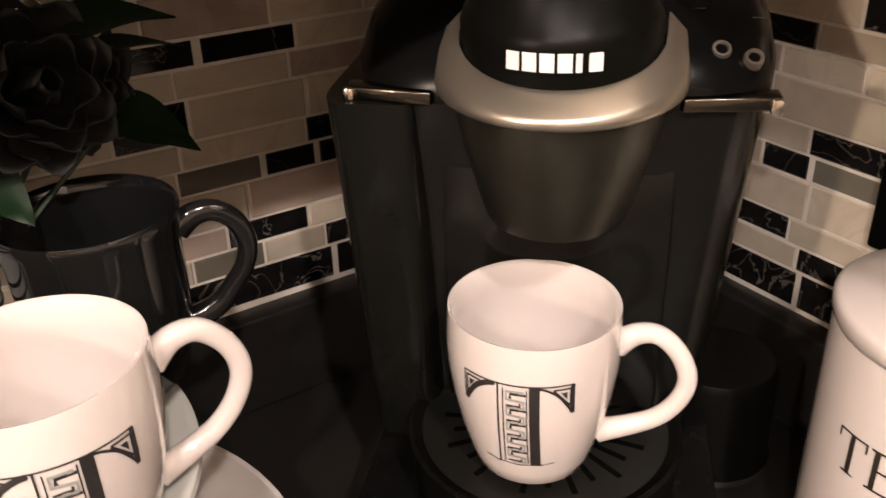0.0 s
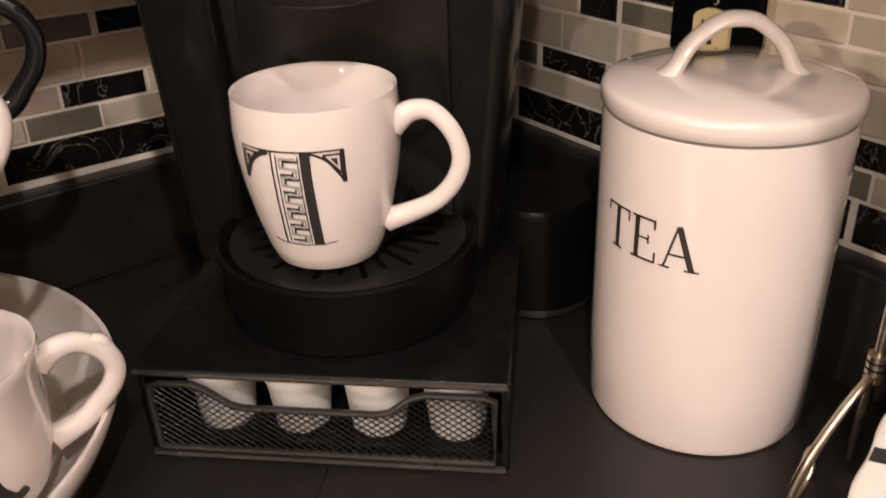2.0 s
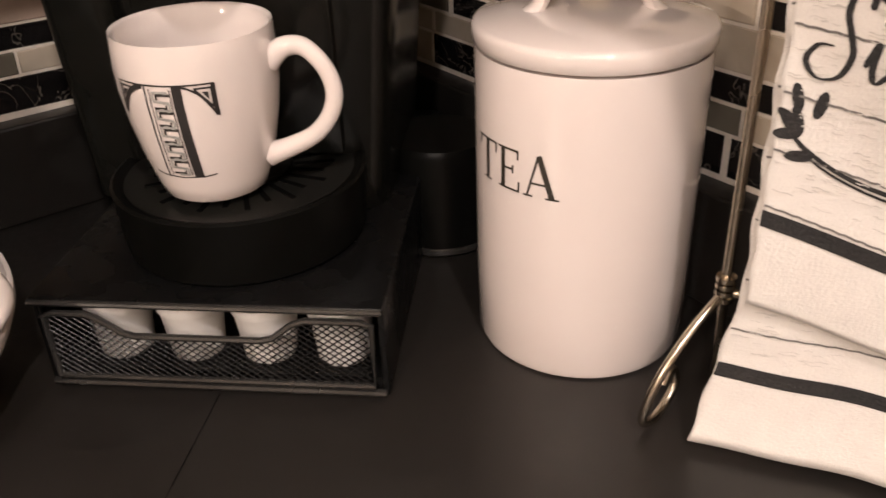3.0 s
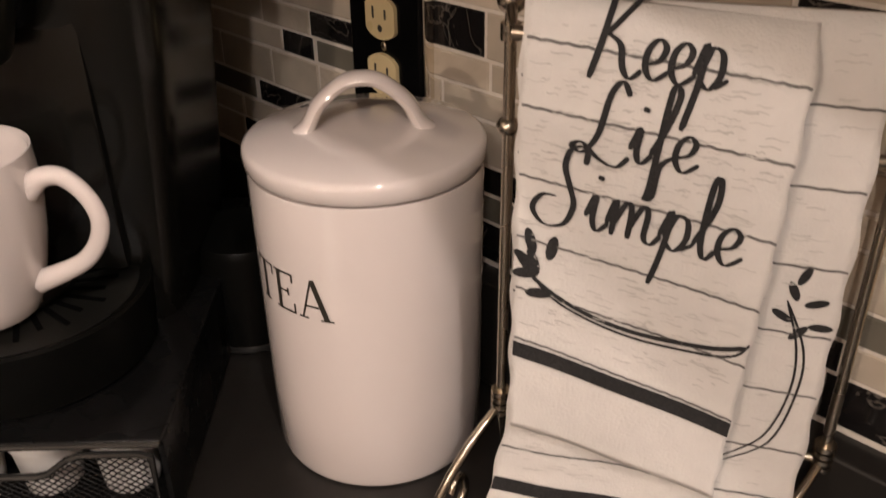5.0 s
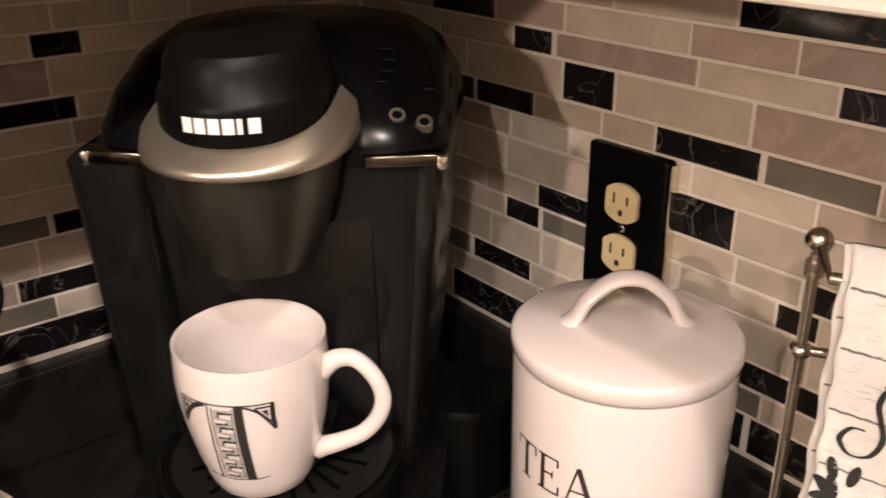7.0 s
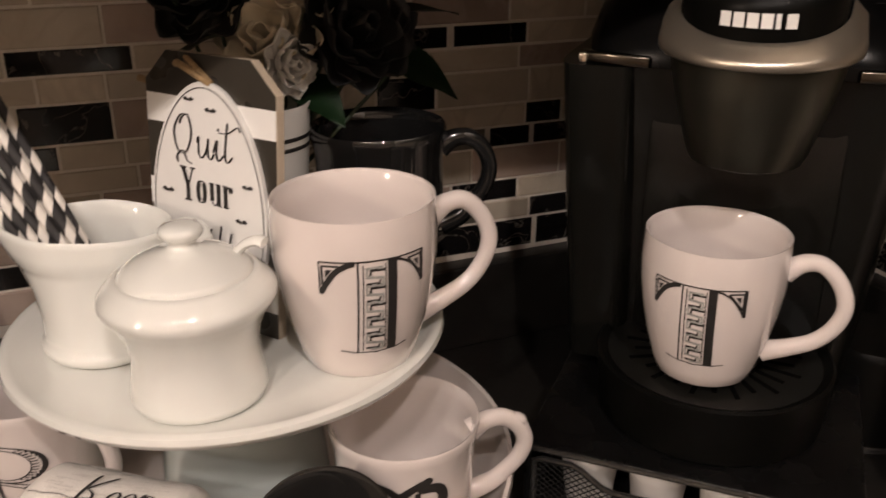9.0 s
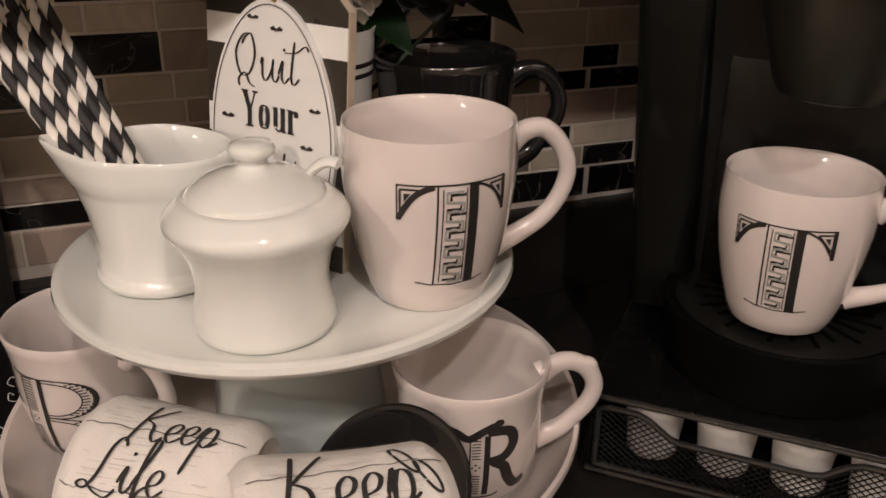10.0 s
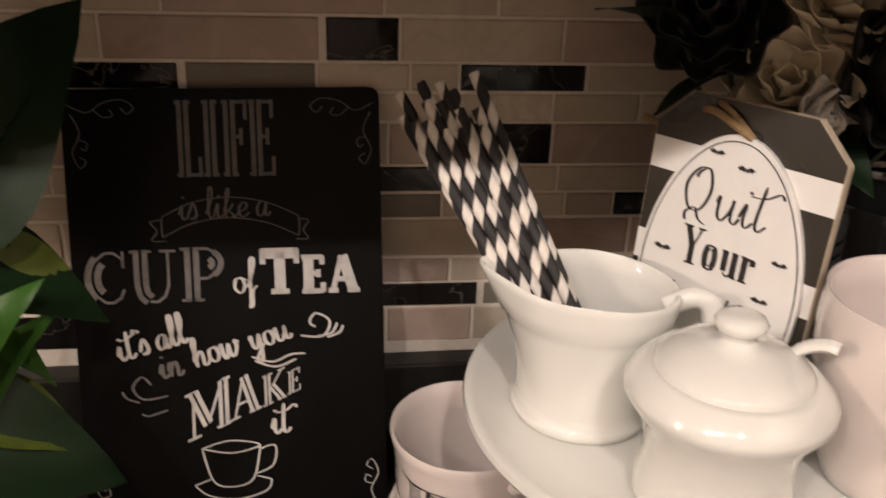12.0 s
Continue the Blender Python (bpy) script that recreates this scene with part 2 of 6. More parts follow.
def ball(r, p=(0, 0, 0), bm=None, scale=(1, 1, 1), seg=16):
    bm = bm or bmesh.new()
    m = Matrix.Translation(p) @ Matrix.Diagonal((*scale, 1))
    bmesh.ops.create_uvsphere(bm, u_segments=seg, v_segments=seg // 2 + 2, radius=r, matrix=m)
    return bm


def plate(outline, depth, bm=None, z=0.0, mat=0):
    """A flat plate of an outline in x and y, of some depth along z."""
    bm = bm or bmesh.new()
    lo = [bm.verts.new((x, y, z)) for x, y in outline]
    hi = [bm.verts.new((x, y, z + depth)) for x, y in outline]
    fs = [bm.faces.new(hi), bm.faces.new(lo[::-1])]
    for i in range(len(lo)):
        j = (i + 1) % len(lo)
        fs.append(bm.faces.new((lo[i], lo[j], hi[j], hi[i])))
    for f in fs:
        f.material_index = mat
    return bm


def ribbon(bm, line, width, place, swell=0.6, n=5, smooth=True):
    """A pen stroke of a line in (s, h), laid on a surface by place(s, h); falling strokes are thicker."""
    P = [p.xy for p in spline([(x, y, 0) for x, y in line], n)] if smooth else [Vector(p) for p in line]
    rows = []
    for i, p in enumerate(P):
        d = P[min(i + 1, len(P) - 1)] - P[max(i - 1, 0)]
        if d.length < 1e-9:
            continue
        d.normalize()
        w = width * (1 - swell + swell * abs(d.y) ** 1.5) / 2
        if smooth and (i == 0 or i == len(P) - 1):
            w *= 0.6
        o = Vector((-d.y, d.x)) * w
        rows.append((bm.verts.new(place(*(p + o))), bm.verts.new(place(*(p - o)))))
    for (a, b), (c, d) in zip(rows, rows[1:]):
        bm.faces.new((a, b, d, c))
    return bm


def patch(bm, outline, place):
    """A filled shape of an outline in (s, h), laid on a surface."""
    bm.faces.new([bm.verts.new(place(x, y)) for x, y in outline])
    return bm


def around(radius, facing, lift=0.0005):
    """place() for print round an upright body about the origin: radius(h), facing in degrees."""
    def place(s, h):
        r = radius(h)
        a = radians(facing) + s / r
        return ((r + lift) * math.cos(a), (r + lift) * math.sin(a), h)
    return place


def profile_radius(profile):
    zs = [p[1] for p in profile]
    rs = [p[0] for p in profile]
    return lambda h: float(np.interp(h, zs, rs))

# ---- structure ----
WX, WY = 0.580, 0.608      # faces of the two tiled walls
TILE_BOTTOM = 0.087


def structure(name, bm, mat, label, category, smooth=False):
    return solo(name, bm, mat, Matrix(), label, category, "", "structure", smooth)


wall_left = structure("wall_north", block(-3.4, WX + 0.12, WY + 0.0012, WY + 0.12, 0.0, 1.5), GROUT,
                      "wall with a mosaic strip backsplash in pale grout", "wall")
wall_right = structure("wall_east", block(WX + 0.0012, WX + 0.12, -2.4, WY + 0.0012, 0.0, 1.5), GROUT,
                       "wall with a mosaic strip backsplash in pale grout", "wall")
structure("wall_south", block(-3.4, WX + 0.12, -2.5, -2.4, -0.92, 1.5), PAINT, "plain warm painted wall", "wall")
structure("wall_west", block(-3.5, -3.4, -2.5, WY + 0.12, -0.92, 1.5), PAINT, "plain warm painted wall", "wall")
structure("floor", block(-3.4, WX + 0.12, -2.4, WY + 0.12, -0.98, -0.92), FLOORING, "brown kitchen floor", "floor")
structure("ceiling", block(-3.5, WX + 0.12, -2.5, WY + 0.12, 1.5, 1.56), PAINT, "plain warm ceiling", "ceiling")
# an L of black counter with its upstand
cb = block(-3.4, WX, -0.06, WY, -0.04, 0.0, 0.003)
block(-0.09 + 0.03, WX, -2.4, -0.0605, -0.04, 0.0, 0.003, bm=cb)
counter = solo("countertop", cb, GRANITE, Matrix(), "black honed stone kitchen countertop", "countertop", kind="structure", smooth=False)
# the mitre joint of the L, from the inner corner to the walls
seam = block(0.0, 0.86, -0.0003, 0.0003, 0.0001, 0.0004)
seam_ob = part("mitre_seam", seam, BLACK_METAL, counter, smooth=False)
seam_ob.matrix_local = pose(-0.050, -0.037, 0, 0, 0, 45.3)
ub = block(-3.4, WX - 0.02, WY - 0.018, WY + 0.004, 0.0002, TILE_BOTTOM - 0.003, 0.002)
block(WX - 0.0195, WX + 0.004, -2.4, WY + 0.003, 0.0002, TILE_BOTTOM - 0.003, 0.002, bm=ub)
solo("backsplash_upstand", ub, GRANITE, Matrix(), "black stone upstand along the wall behind the counter", "backsplash", kind="structure", smooth=False)
# base cabinets and the wall cabinets over the counter
for nm, b in (("base_cabinet", block(-3.4, 0.0, 0.0, WY, -0.92, -0.041, 0.002)), ("base_cabinet", block(0.02, WX, -2.4, -0.06, -0.92, -0.041, 0.002))):
    solo(nm, b, WOOD_DARK, Matrix(), "dark wooden kitchen base cabinet under the counter", "cabinet", kind="structure", smooth=False)
CAB_Z = 0.432
for nm, b in (("wall_cabinet", block(-3.4, WX, WY - 0.32, WY + 0.003, CAB_Z, 1.2, 0.002)), ("wall_cabinet", block(WX - 0.22, WX + 0.003, -1.2, WY - 0.322, 0.4265, 1.2, 0.002))):
    solo(nm, b, CABINET_PAINT, Matrix(), "cream painted wall cabinet over the counter", "cabinet", kind="structure", smooth=False)

# ---- upright black outlet with ivory sockets ----


def outlet(y, z):
    ob = thing("outlet", Matrix.Translation((WX, y, z)) @ pose(0, 0, 0, 90, 0, -90), "black wall plate with two ivory power sockets on the tiled wall", "outlet")
    # local x to the viewer's right, y up, z out of the wall
    part("cover_plate", block(-0.036, 0.036, -0.058, 0.058, 0.0, 0.010, 0.003, 3), BLACK_PLASTIC, ob)
    part("edge_strip", block(0.0362, 0.0385, -0.056, 0.056, 0.0, 0.009, 0.001), CHROME, ob, "shiny chrome side edge")
    for s in (-1, 1):
        outl = [(0.0175 * max(-0.80, min(0.80, math.cos(a))) * 1.02, 0.0145 * math.sin(a) + s * 0.0195) for a in (2 * math.pi * i / 32 for i in range(32))]
        sock = part("socket", plate(outl, 0.0035, z=0.0095), OUTLET_IVORY, ob, "ivory socket face")
        for x0, w, h in ((-0.0065, 0.0018, 0.008), (0.0055, 0.0018, 0.0065)):
            part("slot", block(x0 - w / 2, x0 + w / 2, s * 0.0195 + 0.003 - h / 2, s * 0.0195 + 0.003 + h / 2, 0.0125, 0.0133), INK, sock)
        part("ground_hole", plate([(0.0022 * math.cos(a), s * 0.0195 - 0.007 + 0.0025 * math.sin(a)) for a in (2 * math.pi * i / 12 for i in range(12))], 0.0008, None, 0.0125), INK, sock)
    part("screw", lathe([(0.003, 0.0), (0.003, 0.0012), (0.002, 0.002), (0, 0.0022)], 14, squash=lambda a, r, z: (r * math.cos(a), r * math.sin(a), z + 0.0095)), CHROME, ob)


outlet(0.270, 0.2235)

# ---- coffee maker on its pod drawer ----
O = Vector((0.260, 0.277, 0.0))
MACHINE = Matrix.Translation(O) @ pose(0, 0, 0, 0, 0, -43.5)
DRAWER_TOP = 0.068


def pod_drawer():
    ob = thing("coffee_pod_box", MACHINE, "black metal pod storage box with a mesh drawer under the machine", "storage box")
    part("top_panel", block(-0.107, 0.107, -0.004, 0.30, 0.0635, DRAWER_TOP, 0.0018, 3), BLACK_METAL, ob)
    for s in (-1, 1):
        part("side_panel", block(s * 0.1045 - 0.002, s * 0.1045 + 0.002, 0.0, 0.30, 0.003, 0.0633, 0.001), BLACK_METAL, ob)
        part("foot", lathe([(0, 0), (0.008, 0), (0.008, 0.003), (0, 0.003)], 14, squash=lambda a, r, z: (s * 0.09 + r * math.cos(a), 0.03 + r * math.sin(a), z)), BLACK_PLASTIC, ob)
    part("back_panel", block(-0.102, 0.102, 0.296, 0.30, 0.003, 0.0633), BLACK_METAL, ob)
    part("base_panel", block(-0.102, 0.102, 0.002, 0.295, 0.003, 0.0142), BLACK_METAL, ob)
    fr = bmesh.new()
    tube([(-0.105, -0.001, 0.005), (0.105, -0.001, 0.005)], 0.0026, 8, fr)
    part("lower_rail", fr, RAIL_BLACK, ob)
    part("upper_rail", tube([(-0.106, -0.0042, 0.0655), (0.106, -0.0042, 0.0655)], 0.0020, 8), RAIL_BLACK, ob)
    tray = thing_part("drawer_front", ob)
    f2 = bmesh.new()
    lo, hi, dip = 0.0115, 0.0575, 0.0425
    edge = [(-0.099, -0.003, lo), (0.099, -0.003, lo), (0.099, -0.003, hi - 0.002), (0.093, -0.003, hi), (0.060, -0.003, hi), (0.052, -0.003, hi - 0.003),
            (0.040, -0.003, dip + 0.002), (0.032, -0.003, dip), (-0.045, -0.003, dip), (-0.052, -0.003, dip + 0.002), (-0.066, -0.003, hi - 0.003), (-0.073, -0.003, hi),
            (-0.093, -0.003, hi), (-0.099, -0.003, hi - 0.002), (-0.099, -0.003, lo)]
    tube(edge, 0.0022, 8, f2)
    part("wire_edge", f2, RAIL_BLACK, tray)
    top = lambda x: float(np.interp(x, [-0.099, -0.073, -0.066, -0.050, 0.036, 0.053, 0.060, 0.099], [hi, hi, hi - 0.003, dip, dip, hi - 0.003, hi, hi]))
    wires = bmesh.new()
    step, k = 0.0058, 0.75
    for sgn in (-1, 1):
        c = -0.099 - 0.08
        while c < 0.18:
            # a slanted wire x = c + sgn * (z - lo) / k, cut where it leaves the front
            run = []
            for i in range(25):
                z = lo + (hi - lo) * i / 24
                x = c + sgn * (z - lo) / k
                if -0.098 < x < 0.098 and z < top(x):
                    run.append((x, -0.0035 + sgn * 0.0003, z))
                elif run:
                    break
            if len(run) > 1:
                tube([run[0], run[-1]], 0.00048, 4, wires)
            c += step
    part("wire_mesh", wires, BLACK_METAL, tray, "fine diamond wire mesh", smooth=False)
    return ob


def thing_part(name, parent):
    ob = new(name, finish(block(-0.098, 0.098, -0.0028, -0.0012, 0.0085, 0.0112), name, BLACK_METAL, False))
    ob.parent = parent
    return ob


pod_drawer()
for i, (u, foil) in enumerate(zip((-0.066, -0.019, 0.028, 0.075), FOILS)):
    pod = thing("coffee_pod", MACHINE @ Matrix.Translation((u, 0.0250, 0.0145)), "white plastic coffee pod with a foil lid in the drawer", "coffee pod", "pods in the drawer")
    part("cup", lathe([(0, 0.0), (0.0145, 0.0), (0.0165, 0.002), (0.0172, 0.010), (0.0197, 0.034), (0.0212, 0.0355), (0.0218, 0.042), (0.0235, 0.0428), (0.0235, 0.044), (0, 0.044)], 32), POD_WHITE, pod)
    part("lid", lathe([(0, 0.0445), (0.0222, 0.0445), (0.0225, 0.0441)], 32), foil, pod, "coloured foil lid")
for i in range(4):
    pod2 = thing("coffee_pod", MACHINE @ Matrix.Translation((-0.066 + 0.047 * i, 0.080, 0.0145)), "white plastic coffee pod with a foil lid in the drawer", "coffee pod", "pods in the drawer")
    part("cup", lathe([(0, 0.0), (0.0145, 0.0), (0.0165, 0.002), (0.0197, 0.034), (0.0218, 0.042), (0.0235, 0.044), (0, 0.044)], 24), POD_WHITE, pod2)
    part("lid", lathe([(0, 0.0445), (0.0222, 0.0445), (0.0225, 0.0441)], 24), FOILS[(i + 2) % 4], pod2)


def loft(sections, n=64):
    """A body through superellipse sections (z, u half, v front, v back, power), capped."""
    bm = bmesh.new()
    rings = []
    for z, hu, v0, v1, pw in sections:
        ring = []
        for i in range(n):
            a = 2 * math.pi * i / n
            c, s = math.cos(a), math.sin(a)
            e = 2.0 / pw
            ring.append(bm.verts.new((hu * math.copysign(abs(c) ** e, c), (v0 + v1) / 2 + (v1 - v0) / 2 * math.copysign(abs(s) ** e, s), z)))
        rings.append(ring)
    for a, b in zip(rings, rings[1:]):
        for i in range(n):
            j = (i + 1) % n
            bm.faces.new((a[i], a[j], b[j], b[i]))
    bm.faces.new(rings[0][::-1])
    bm.faces.new(rings[-1])
    return bm


def coffee_maker():
    ob = thing("coffee_maker", MACHINE @ Matrix.Translation((0.003, 0, DRAWER_TOP)), "black single-serve coffee maker with a silver collar on the pod drawer", "coffee maker")
    z0 = DRAWER_TOP
    # tower behind the cup, with the head bridging over it
    part("tower", loft([(0.0, 0.088, 0.112, 0.290, 7), (0.06, 0.094, 0.112, 0.290, 7), (0.160, 0.103, 0.108, 0.285, 7), (0.236, 0.108, 0.101, 0.285, 7)]), TOWER_BLACK, ob)
    part("front_panel", block(-0.060, 0.064, 0.1045, 0.1115, 0.046, 0.232, 0.002), TOWER_BLACK, ob)
    # a smoked water tank down one side
    tank = part("water_tank", loft([(0.016, 0.023, 0.098, 0.262, 6), (0.12, 0.0255, 0.097, 0.264, 6), (0.236, 0.028, 0.096, 0.266, 6)]), SMOKE, ob, "smoked plastic water tank")
    for v in tank.data.vertices:
        v.co.x += -0.0865 - 0.01 * (v.co.z - 0.016) / 0.22
    for s in (-1, 1):
        trim = part("trim_strip", block(s * 0.0860 - 0.0240, s * 0.0860 + 0.0240, 0.0950, 0.108, 0.2362, 0.2440, 0.0015, 3), DARK_CHROME, ob, "dark chrome trim strip")
        # a bright end piece added to stand in for the corner's glint
        part("trim_corner", block(s * 0.1075 - 0.003, s * 0.1075 + 0.003, 0.0990, 0.1120, 0.2350, 0.2434, 0.0015, 2), CHROME, ob, "bright chrome end piece standing in for a glint")
        for v in trim.data.vertices:
            v.co.y += 0.35 * max(0, abs(v.co.x) - 0.075) * 0.6
    part("top_cover", loft([(0.237, 0.112, 0.0965, 0.285, 4.5), (0.250, 0.1135, 0.097, 0.285, 4), (0.268, 0.110, 0.112, 0.285, 3.4), (0.288, 0.098, 0.135, 0.28, 3), (0.300, 0.080, 0.155, 0.272, 2.6), (0.304, 0.055, 0.17, 0.262, 2.4)]), BLACK_PLASTIC, ob)
    # drip tray drum, its grid and rim
    drum = thing_lathe("drip_tray", [(0, 0.0), (0.074, 0.0), (0.077, 0.003), (0.080, 0.040), (0.0805, 0.044), (0.0785, 0.0455), (0.076, 0.0445), (0.073, 0.0425), (0, 0.0425)], ob, (0, 0.088, 0.0), BLACK_SATIN, 64)
    part("tray_top", lathe([(0.0340, 0.0424), (0.0340, 0.0428), (0.0725, 0.0428), (0.0725, 0.0424)], 56), TRAY_GREY, drum)
    for i in range(26):
        grid = bmesh.new()
        a = 2 * math.pi * i / 26
        r0, r1 = 0.034, 0.060 if i % 2 else 0.054
        c, s = math.cos(a), math.sin(a)
        w = 0.0017
        q = [(r0 * c - w * s, r0 * s + w * c), (r1 * c - w * s, r1 * s + w * c), (r1 * c + w * s, r1 * s - w * c), (r0 * c + w * s, r0 * s - w * c)]
        plate(q, 0.0012, grid, 0.0421)
        part("drip_slot", grid, SLOT_BLACK, drum, smooth=False)
    part("drip_plate", lathe([(0, 0.0429), (0.031, 0.0429), (0.033, 0.0470), (0.030, 0.0476), (0, 0.0476)], 40), TRAY_GREY, drum)
    # brew head: tapered metal cup, silver collar, black lid
    hc = (0.004, 0.072, 0.0)
    thing_lathe("brew_head", [(0, 0.1900), (0.030, 0.1900), (0.0335, 0.1915), (0.0360, 0.197), (0.0410, 0.214), (0.0460, 0.232), (0.0500, 0.250), (0.0515, 0.262), (0, 0.262)], ob, hc, GUNMETAL, 56)
    thing_lathe("head_core", [(0, 0.205), (0.040, 0.205), (0.047, 0.232), (0.047, 0.266), (0, 0.266)], ob, (0.004, 0.100, 0), BLACK_PLASTIC, 40)
    # horseshoe collar: a sloping front lip whose arms rise to the back as upright bands
    way = [(0.0580, 0.021 - 0.0052 * k) for k in range(5)]
    way = way + [(0.0580 * math.cos(radians(a)), 0.058 * math.sin(radians(a))) for a in range(-8, -173, -8)] + [(-x, y) for x, y in reversed(way)]
    col, rows = bmesh.new(), []
    for i, (x, y) in enumerate(way):
        k = min(1.0, max(0.0, (y + 0.058) / 0.105)) ** 1.15
        d = Vector((x, max(-0.02, y) * 0.4 if y > 0 else y)).normalized() if y < 0 else Vector((math.copysign(1, x), 0))
        lift = 0.026 * k
        section = [(-0.0085 + 0.003 * k, 0.2555), (-0.0015, 0.2550 + 0.25 * lift), (0.0, 0.2562 + 0.25 * lift), (0.0004, 0.2590 + 0.35 * lift), (-0.0012, 0.2612 + 0.9 * lift),
                   (-0.0120 + 0.004 * k, 0.2685 + 0.95 * lift), (-0.0135 + 0.005 * k, 0.2690 + 0.92 * lift), (-0.0140 + 0.005 * k, 0.262)]
        rows.append([col.verts.new((x + d.x * o, y + d.y * o, z)) for o, z in section])
    for a, b in zip(rows, rows[1:]):
        for i in range(8):
            j = (i + 1) % 8
            col.faces.new((a[i], a[j], b[j], b[i]))
    col.faces.new(rows[0])
    col.faces.new(rows[-1][::-1])
    c_ob = part("silver_collar", col, SILVER, ob, "satin silver horseshoe collar", angle=50)
    c_ob.location = hc
    lidp = lambda a, r, z: (r * math.cos(a) * 1.02, r * math.sin(a) * (1.0 if math.sin(a) < 0 else 1.9), z + (0.005 * (math.sin(a) + 1) * (r / 0.06)))
    lid = part("brew_lid", lathe([(0, 0.255), (0.0440, 0.255), (0.0445, 0.277), (0.0450, 0.286), (0.0435, 0.291), (0.041, 0.294), (0.0395, 0.305), (0.036, 0.3125), (0.028, 0.3155), (0, 0.3165)], 72, squash=lidp), BLACK_SATIN, ob)
    lid.location = hc
    # the maker's mark, drawn as plain pale shapes on the lid
    pl = around(lambda h: 0.0449, -90, 0.0006)
    for i in range(6):
        s0, w = -0.0210 + i * 0.0074 - (0.002 if i == 5 else 0), 0.0026 if i == 4 else 0.0060
        mark = bmesh.new()
        patch(mark, [(s0, 0.2768), (s0 + w, 0.2768), (s0 + w, 0.2848), (s0, 0.2848)], pl)
        part("mark_bar", mark, CARD_WHITE, lid, "pale printed bar", smooth=False)
    for u, v, z in ((0.064, 0.118, 0.2655), (0.080, 0.1165, 0.2625), (0.096, 0.117, 0.2585)):
        bt = part("button", lathe([(0.0030, 0.0005), (0.0034, 0.0016), (0.0046, 0.0016), (0.0050, 0.0), (0.0050, -0.006), (0.0030, -0.006), (0.0030, 0.0005)], 24), SILVER, ob, "small ringed button")
        part("button_centre", lathe([(0, 0.0009), (0.0029, 0.0006), (0.0029, -0.004)], 20), BLACK_PLASTIC, bt)
        bt.matrix_local = pose(u, v, z, 38, 8, 0)
    for i, (u, v, z, w) in enumerate(((0.066, 0.131, 0.2785, 0.006), (0.069, 0.138, 0.2835, 0.008), (0.069, 0.146, 0.2885, 0.007), (0.067, 0.155, 0.2932, 0.007), (0.098, 0.131, 0.2742, 0.003))):
        marks = bmesh.new()
        patch(marks, [(u - w, v), (u + w, v), (u + w, v + 0.0012), (u - w, v + 0.0012)], lambda s, h: (s, h, z + 0.0005))
        part("printed_mark", marks, CHALK_GREY, ob, smooth=False)
    return ob


def thing_lathe(name, prof, parent, at, mat, seg=48):
    o2 = part(name, lathe(prof, seg), mat, parent)
    o2.location = at
    return o2


coffee_maker()

# ---- white letter mugs ----
MUG = [(0.030, 0.0), (0.0315, 0.0015), (0.0345, 0.010), (0.0395, 0.028), (0.0435, 0.048), (0.0458, 0.066), (0.0462, 0.080), (0.0452, 0.0955)]
MUG_IN = [(0.0440, 0.0970), (0.0424, 0.0955), (0.0432, 0.080), (0.0428, 0.066), (0.0405, 0.048), (0.036, 0.028), (0.029, 0.010), (0.020, 0.0055), (0, 0.005)]
MUG_R = profile_radius(MUG)


